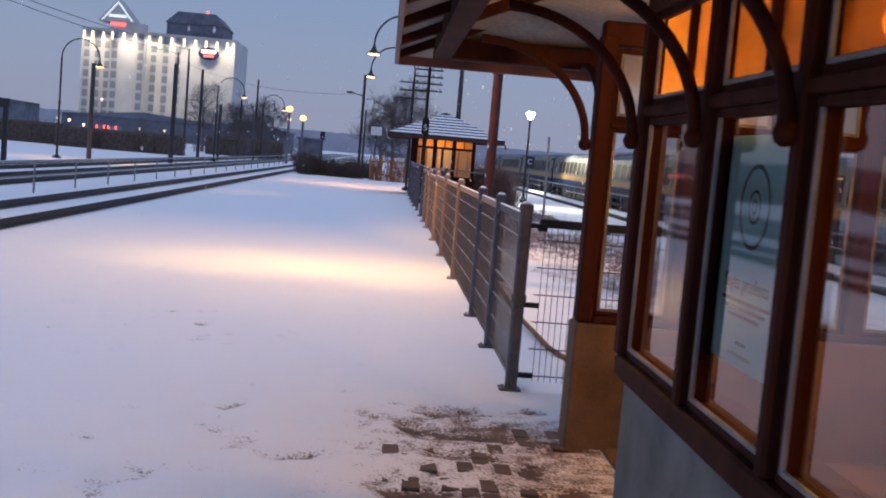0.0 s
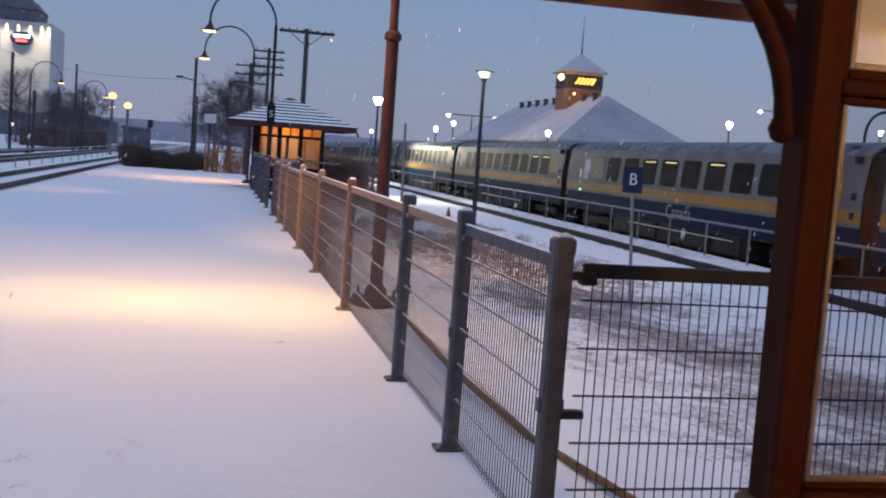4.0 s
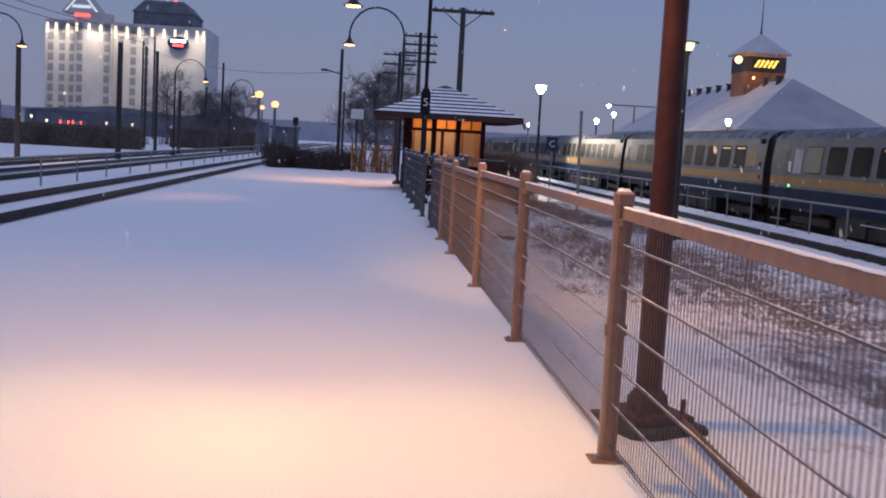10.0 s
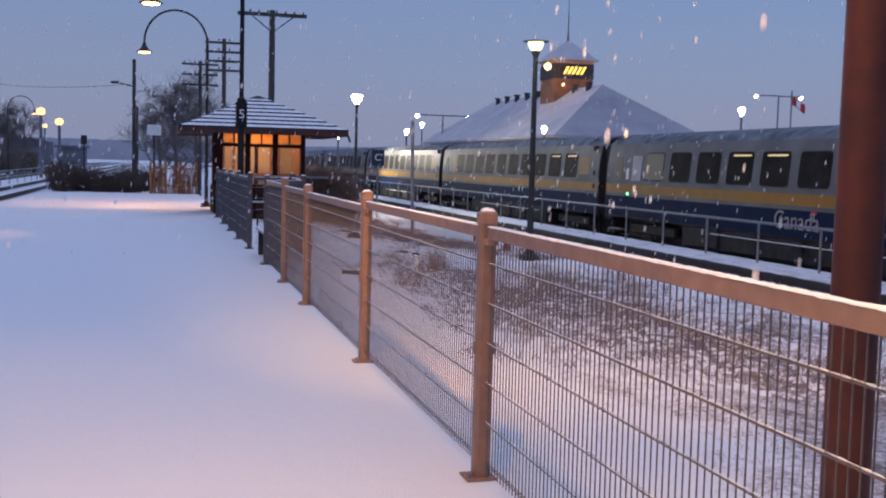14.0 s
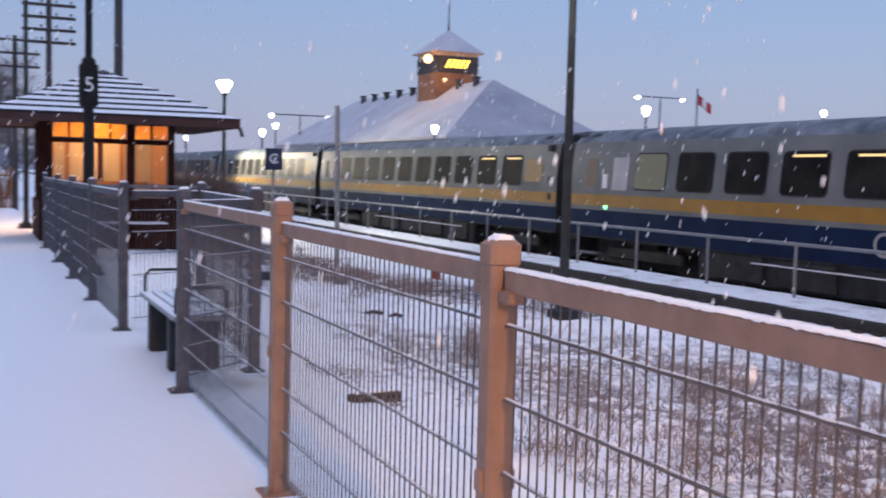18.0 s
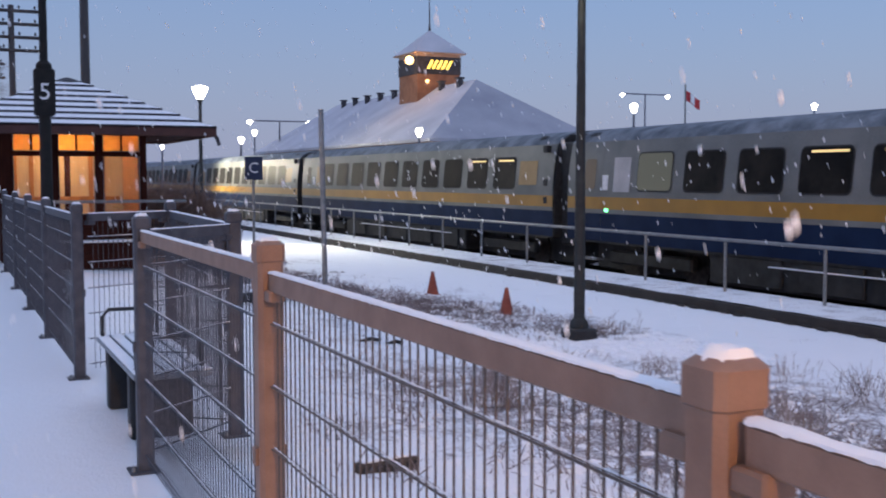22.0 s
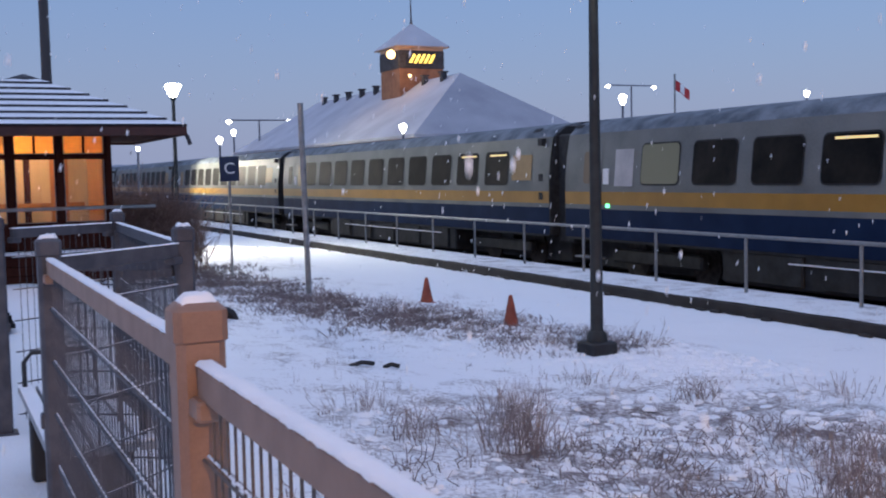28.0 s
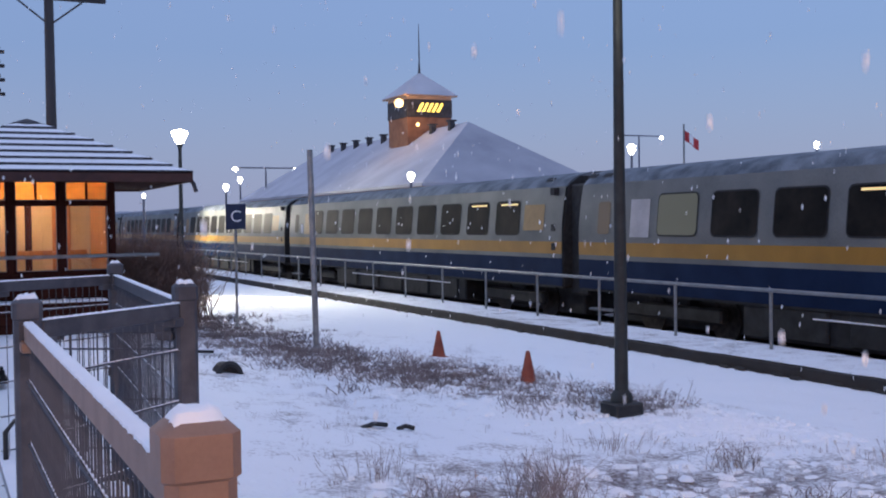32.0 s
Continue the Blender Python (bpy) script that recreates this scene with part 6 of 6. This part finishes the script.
for x, s in ((-0.60, 1), (-0.30, 1), (0.0, 1), (0.30, 1), (0.60, 1)):
    x += SX
    part("sign_bar", Shape().add([(x - 0.10 - 0.12 * s, 71.86, 7.74), (x + 0.06 - 0.12 * s, 71.86, 7.74), (x + 0.10 + 0.12 * s, 71.86, 8.24), (x - 0.06 + 0.12 * s, 71.86, 8.24)], [(0, 1, 2, 3)]), G_YELLOW, sg, "glowing yellow sign shape")
for x, y, z, r in ((SX - 1.98, 71.7, 8.15, 0.26), (SX - 0.9, 71.6, 7.0, 0.1), (SX + 1.62, 72.9, 8.0, 0.1)):
    part("flood_lamp", Shape().lathe([(0.02, -r), (r * 0.7, -r * 0.7), (r, 0), (r * 0.7, r * 0.7), (0.02, r)], (x, y, z), 12), G_SODIUM, tower, "bright warm floodlight", True)
for x in (SX - 0.9, SX + 0.9):
    lamp("SPOT", "tower_wash_light", (x, 69.9, 6.6), (x, 71.5, 8.2), 48, TUNGSTEN, 0.1, 120, 0.6)

flag = thing("flagpole", "flag on a pole beyond the train, red and white", "flag")
part("pole", Shape().tube([(36.2, 64, -0.9), (36.2, 64, 6.7)], 0.05, 8), PALE_STEEL, flag)
cloth = part("cloth", Shape().add([(36.2 + 0.16 * i, 64 + 0.06 * math.sin(i * 1.7), 6.45 - 0.10 * i + dz) for dz in (0, -0.55) for i in range(7)], [(i, i + 1, i + 8, i + 7) for i in range(6)]), FLAGRED, flag, "drooping red and white cloth")
part("white_field", Shape().add([(36.2 + 0.16 * i, 63.96 + 0.06 * math.sin(i * 1.7), 6.43 - 0.10 * i + dz) for dz in (0, -0.5) for i in (2, 3, 4)], [(0, 1, 4, 3), (1, 2, 5, 4)]), SIGNWHITE, cloth)


# ---- the hotel and the hazy distance ----
hotel = thing("hotel", "tall pale hotel with lit facade in the snow haze", "building")
HX0, HX1, HY = -88.5, -46.0, 300.0
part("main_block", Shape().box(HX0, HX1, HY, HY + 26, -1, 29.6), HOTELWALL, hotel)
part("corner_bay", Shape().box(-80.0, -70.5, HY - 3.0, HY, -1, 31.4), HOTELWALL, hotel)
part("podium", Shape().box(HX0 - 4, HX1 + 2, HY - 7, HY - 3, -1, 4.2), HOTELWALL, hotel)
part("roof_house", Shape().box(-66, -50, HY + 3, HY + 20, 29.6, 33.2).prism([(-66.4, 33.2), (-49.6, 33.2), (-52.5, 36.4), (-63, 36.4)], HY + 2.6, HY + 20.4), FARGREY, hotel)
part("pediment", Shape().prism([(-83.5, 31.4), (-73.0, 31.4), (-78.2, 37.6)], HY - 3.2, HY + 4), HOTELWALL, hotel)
part("pediment_light", Shape().add([(-82.6, HY - 3.3, 31.7), (-78.2, HY - 3.3, 37.0), (-73.9, HY - 3.3, 31.7), (-74.5, HY - 3.3, 31.8), (-78.2, HY - 3.3, 36.45), (-82.0, HY - 3.3, 31.8)], [(0, 1, 4, 5), (1, 2, 3, 4)]), G_PEDIMENT, hotel)
part("pediment_bar", Shape().box(-80.6, -75.8, HY - 3.4, HY - 3.3, 32.6, 33.3), G_PEDIMENT, hotel)
part("red_bar", Shape().box(-80, -76, HY - 3.4, HY - 3.3, 30.4, 31.1), G_RED, hotel)
oval = part("oval_sign", Shape().lathe([(0.1, 0), (2.9, 0.02), (2.9, 0.4), (0.1, 0.42)], (0, 0, 0), 24), SIGNBLUE, hotel, "dark oval sign with glowing bars")
oval.matrix_basis = Matrix.Translation((-53.2, HY - 0.4, 25.0)) @ pose(0, 0, 0, 90) @ Matrix.Diagonal((1, 0.62, 1, 1))
part("sign_bar", Shape().box(-55.2, -51.2, HY - 0.95, HY - 0.9, 25.2, 26.0), G_COOL, hotel)
part("sign_bar", Shape().box(-54.6, -51.8, HY - 0.95, HY - 0.9, 24.1, 24.7), G_RED, hotel)
part("beacon", Shape().lathe([(0.02, -0.5), (0.5, 0), (0.02, 0.5)], (-55, HY + 4, 36.9), 8), G_RED, hotel)
win = Shape().box(-0.75, 0.75, -0.12, 0.0, 0, 1.9).mesh("window", HOTELDARK)
for r in range(9):
    for x in (-87, -84, -81.3, -78.6, -71.5, -68.5, -65.2, -61.8):
        front = HY - 3.0 if -80 < x < -70.5 else HY
        part("window", win, None, hotel, at=(x, front, 4.9 + r * 2.75))
# Glowing strips for the facade lamps, lengthened to stand for light on the wall.
for x, n in ((-87.9, 4.2), (-85.6, 5), (-82.6, 5), (-79.4, 3.4), (-76.2, 6), (-73.2, 7), (-70.0, 5), (-66.9, 5), (-63.7, 4), (-60.3, 3.6), (-57.1, 3.6), (-54.2, 3.6), (-51.2, 4.4), (-48.3, 4.8), (-46.6, 4.5)):
    front = HY - 3.0 if -80 < x < -70.5 else HY
    part("wall_light", Shape().box(x - 0.26, x + 0.26, front - 0.25, front - 0.1, 28.6 - n * 0.62, 28.6, 0.04), G_HOTEL, hotel)
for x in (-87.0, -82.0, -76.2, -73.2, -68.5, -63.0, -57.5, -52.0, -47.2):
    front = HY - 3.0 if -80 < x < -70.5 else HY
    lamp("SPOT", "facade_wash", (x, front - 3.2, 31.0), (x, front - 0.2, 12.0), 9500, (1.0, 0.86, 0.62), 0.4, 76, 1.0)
for x in (-86, -79, -72, -66, -60, -52):
    part("lobby_light", Shape().lathe([(0.02, -0.6), (0.6, 0), (0.02, 0.6)], (x, HY - 7.6, rng.uniform(1.2, 3.2)), 8), G_HOTEL, hotel, smooth=True)

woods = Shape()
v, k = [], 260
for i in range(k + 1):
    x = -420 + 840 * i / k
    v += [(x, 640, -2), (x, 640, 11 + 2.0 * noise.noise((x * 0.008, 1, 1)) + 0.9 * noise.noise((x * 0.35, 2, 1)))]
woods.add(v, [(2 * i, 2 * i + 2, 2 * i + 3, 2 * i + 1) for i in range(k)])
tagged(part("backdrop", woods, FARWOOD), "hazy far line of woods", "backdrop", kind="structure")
for x0, x1, y, z1 in ((-75, -38, 240, 4.5), (-36, -20, 200, 3.8), (-120, -80, 230, 6.0)):
    b = thing("yard_shed", "dim low building by the rail yard", "building", "yard buildings")
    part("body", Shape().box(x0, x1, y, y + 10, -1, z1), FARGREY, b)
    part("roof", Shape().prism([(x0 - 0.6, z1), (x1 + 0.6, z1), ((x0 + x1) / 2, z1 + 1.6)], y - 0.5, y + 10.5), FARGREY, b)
for i, (x0, x1, y, h) in enumerate(((-78, -52, 96, 2.8), (-52, -30, 92, 2.5), (-30, -19, 88, 2.2), (-62, -40, 82, 1.2), (-21, -12.6, 112, 2.6))):
    b = thing("yard_hedge", "dark clipped hedge along the rail yard", "hedge", "yard hedges")
    sh = Shape()
    for _ in range(int((x1 - x0) * 2.2)):
        shrub(sh, random.uniform(x0, x1), y + random.uniform(-1, 1), -0.2, h * random.uniform(0.8, 1.15), 14, 0.9)
    part("twigs", sh, TWIG, b)["kind"] = "stuff"
    part("hedge_body", Shape().box(x0, x1, y - 0.7, y + 0.7, -0.3, h * 0.72, 0.2), TWIG, b)
hut = thing("signal_hut", "small dark trackside hut by the rails", "hut")
part("body", Shape().box(-12.6, -9.6, 132, 135, -0.2, 2.5, 0.03), FARGREY, hut)
part("roof", Shape().box(-12.9, -9.3, 131.7, 135.3, 2.5, 2.75, 0.03), FARGREY, hut)
dark = thing("signal_gantry", "dark steel frame beside the far tracks", "frame")
part("post", Shape().box(-17.75, -17.55, 39.9, 40.1, -0.2, 2.55, 0.02), BLACK, dark)
part("board", Shape().box(-19.6, -17.5, 39.85, 40.15, 2.2, 2.6, 0.02), BLACK, dark)
part("strut", Shape().tube([(-18.9, 40, -0.2), (-18.1, 40, 1.3)], 0.09, 8), BLACK, dark)
for x, y, z in ((-1.84, 60.5, 3.2), (-5.77, 70, 2.75)):
    s = thing("trackside_sign", "small board on a post beside the tracks", "sign", "trackside signs")
    part("post", Shape().tube([(x, y, -0.2), (x, y, z)], 0.05, 6), POLEWOOD, s)
    half = 0.34 if y < 65 else 0.17
    part("board", Shape().box(x - half, x + half, y - 0.06, y, z - 0.5, z + 0.02, 0.02), SIGNWHITE if y < 65 else BLACK, s)

for x, y, z in ((-66, 215, 2.8), (-62.8, 214, 2.1), (-52, 216, 2.2), (-46.8, 215, 2.2), (-40.1, 216, 2.1), (-60.3, 217, 7.6), (-68.5, 216, 3.0)):
    far_lantern(x, y, z, 0.32 if z < 5 else 0.26, G_HOTEL)
for x in (-58.9, -56.6):
    van = thing("parked_van", "dark van with glowing red tail lights in the yard", "van", "parked vans")
    part("body", Shape().box(x - 0.95, x + 0.95, 212, 216.6, 0.25, 2.4, 0.12), FARGREY, van)
    part("rear_window", Shape().box(x - 0.75, x + 0.75, 211.97, 211.99, 1.5, 2.15), HOTELDARK, van)
    for q in (-0.75, 0.75):
        part("tail_light", Shape().box(x + q - 0.16, x + q + 0.16, 211.9, 212, 1.75, 2.35, 0.02), G_RED, van, "glowing red tail light")
        for yy in (212.9, 215.7):
            part("wheel", Shape().tube([(x + q - 0.12, yy, 0.2), (x + q + 0.12, yy, 0.2)], 0.34, 12), RUBBER, van)

span = thing("street_wire", "thin dark wire sagging between two poles", "wire")
pts = [Vector((-21.0, 99, 8.6)).lerp(Vector((-2.8, 60.5, 5.2)), i / 14) - Vector((0, 0, 3.2 * (i / 14) * (1 - i / 14))) for i in range(15)]
part("wire", Shape().tube(pts, 0.012, 5), BLACK, span)
part("pole", Shape().tube([(-21.0, 99, -0.4), (-21.0, 99, 8.8)], [0.13, 0.1], 8), POLEWOOD, span, smooth=True)

wires = thing("overhead_wires", "dark overhead wires sagging across the sky", "wires")
for dz, dx in ((0, 0), (0.9, 2.0)):
    pts = [Vector((-60 - dx, 60, 21 + dz)).lerp(Vector((-42 + dx, 200, 17 + dz)), t) - Vector((0, 0, 5 * 4 * t * (1 - t) * 0.4)) for t in (i / 12 for i in range(13))]
    part("wire", Shape().tube(pts, 0.05, 5), BLACK, wires)
    for q in (pts[0], pts[-1]):
        part("pole", Shape().tube([(q.x, q.y, -0.5), (q.x, q.y, q.z + 0.2)], 0.16, 8), POLEWOOD, wires)


# ---- falling snow ----
def snowfall(name, n, x0, x1, y0, y1, top, size, seed):
    """A tall column of drifting flakes, which sinks through the scene."""
    r = random.Random(seed)
    s = Shape()
    for _ in range(n):
        x, y, z = r.uniform(x0, x1), r.uniform(y0, y1), r.uniform(0, top)
        if abs(x + 1.0) < 1.35 and y < 18.6:
            continue
        # the snowfall thickens as it goes on, then eases
        if r.random() > (0.22 if z < 30 else 1.0 if z < 64 else 0.55):
            continue
        w = size * r.uniform(0.5, 1.25)
        h = w * r.uniform(0.9, 1.5)
        if x < 4 and y < 24:
            ring = [(math.cos(k * math.pi / 3) * w * 0.85, math.sin(k * math.pi / 3) * w * 0.85) for k in range(6)]
            v = [(x, y, z + h)] + [(x + a, y + b, z + h * 0.5) for a, b in ring] + [(x + a, y + b, z - h * 0.5) for a, b in ring] + [(x, y, z - h)]
            s.add(v, [(0, 1 + k, 1 + (k + 1) % 6) for k in range(6)] + [(1 + k, 7 + k, 7 + (k + 1) % 6, 1 + (k + 1) % 6) for k in range(6)] + [(13, 7 + (k + 1) % 6, 7 + k) for k in range(6)])
            continue
        s.add([(x, y, z + h), (x + w, y, z), (x, y + w, z), (x - w, y, z), (x, y - w, z), (x, y, z - h)],
              [(0, 1, 2), (0, 2, 3), (0, 3, 4), (0, 4, 1), (5, 2, 1), (5, 3, 2), (5, 4, 3), (5, 1, 4)])
    ob = part(name, s, FLAKE, None)
    return tagged(ob, "falling snowflakes drifting over the platform", "snowfall", kind="stuff")


flakes = snowfall("falling_snow", 60000, -5, 11, -3, 40, 88, 0.017, 11)


def motions():
    walk(flakes, [(t, pose(-0.8 + 0.05 * t, 0, 0.3 - 2.4 * t)) for t in (0, 4, 8, 12, 16, 20, 24, 28, 32)])


motions()
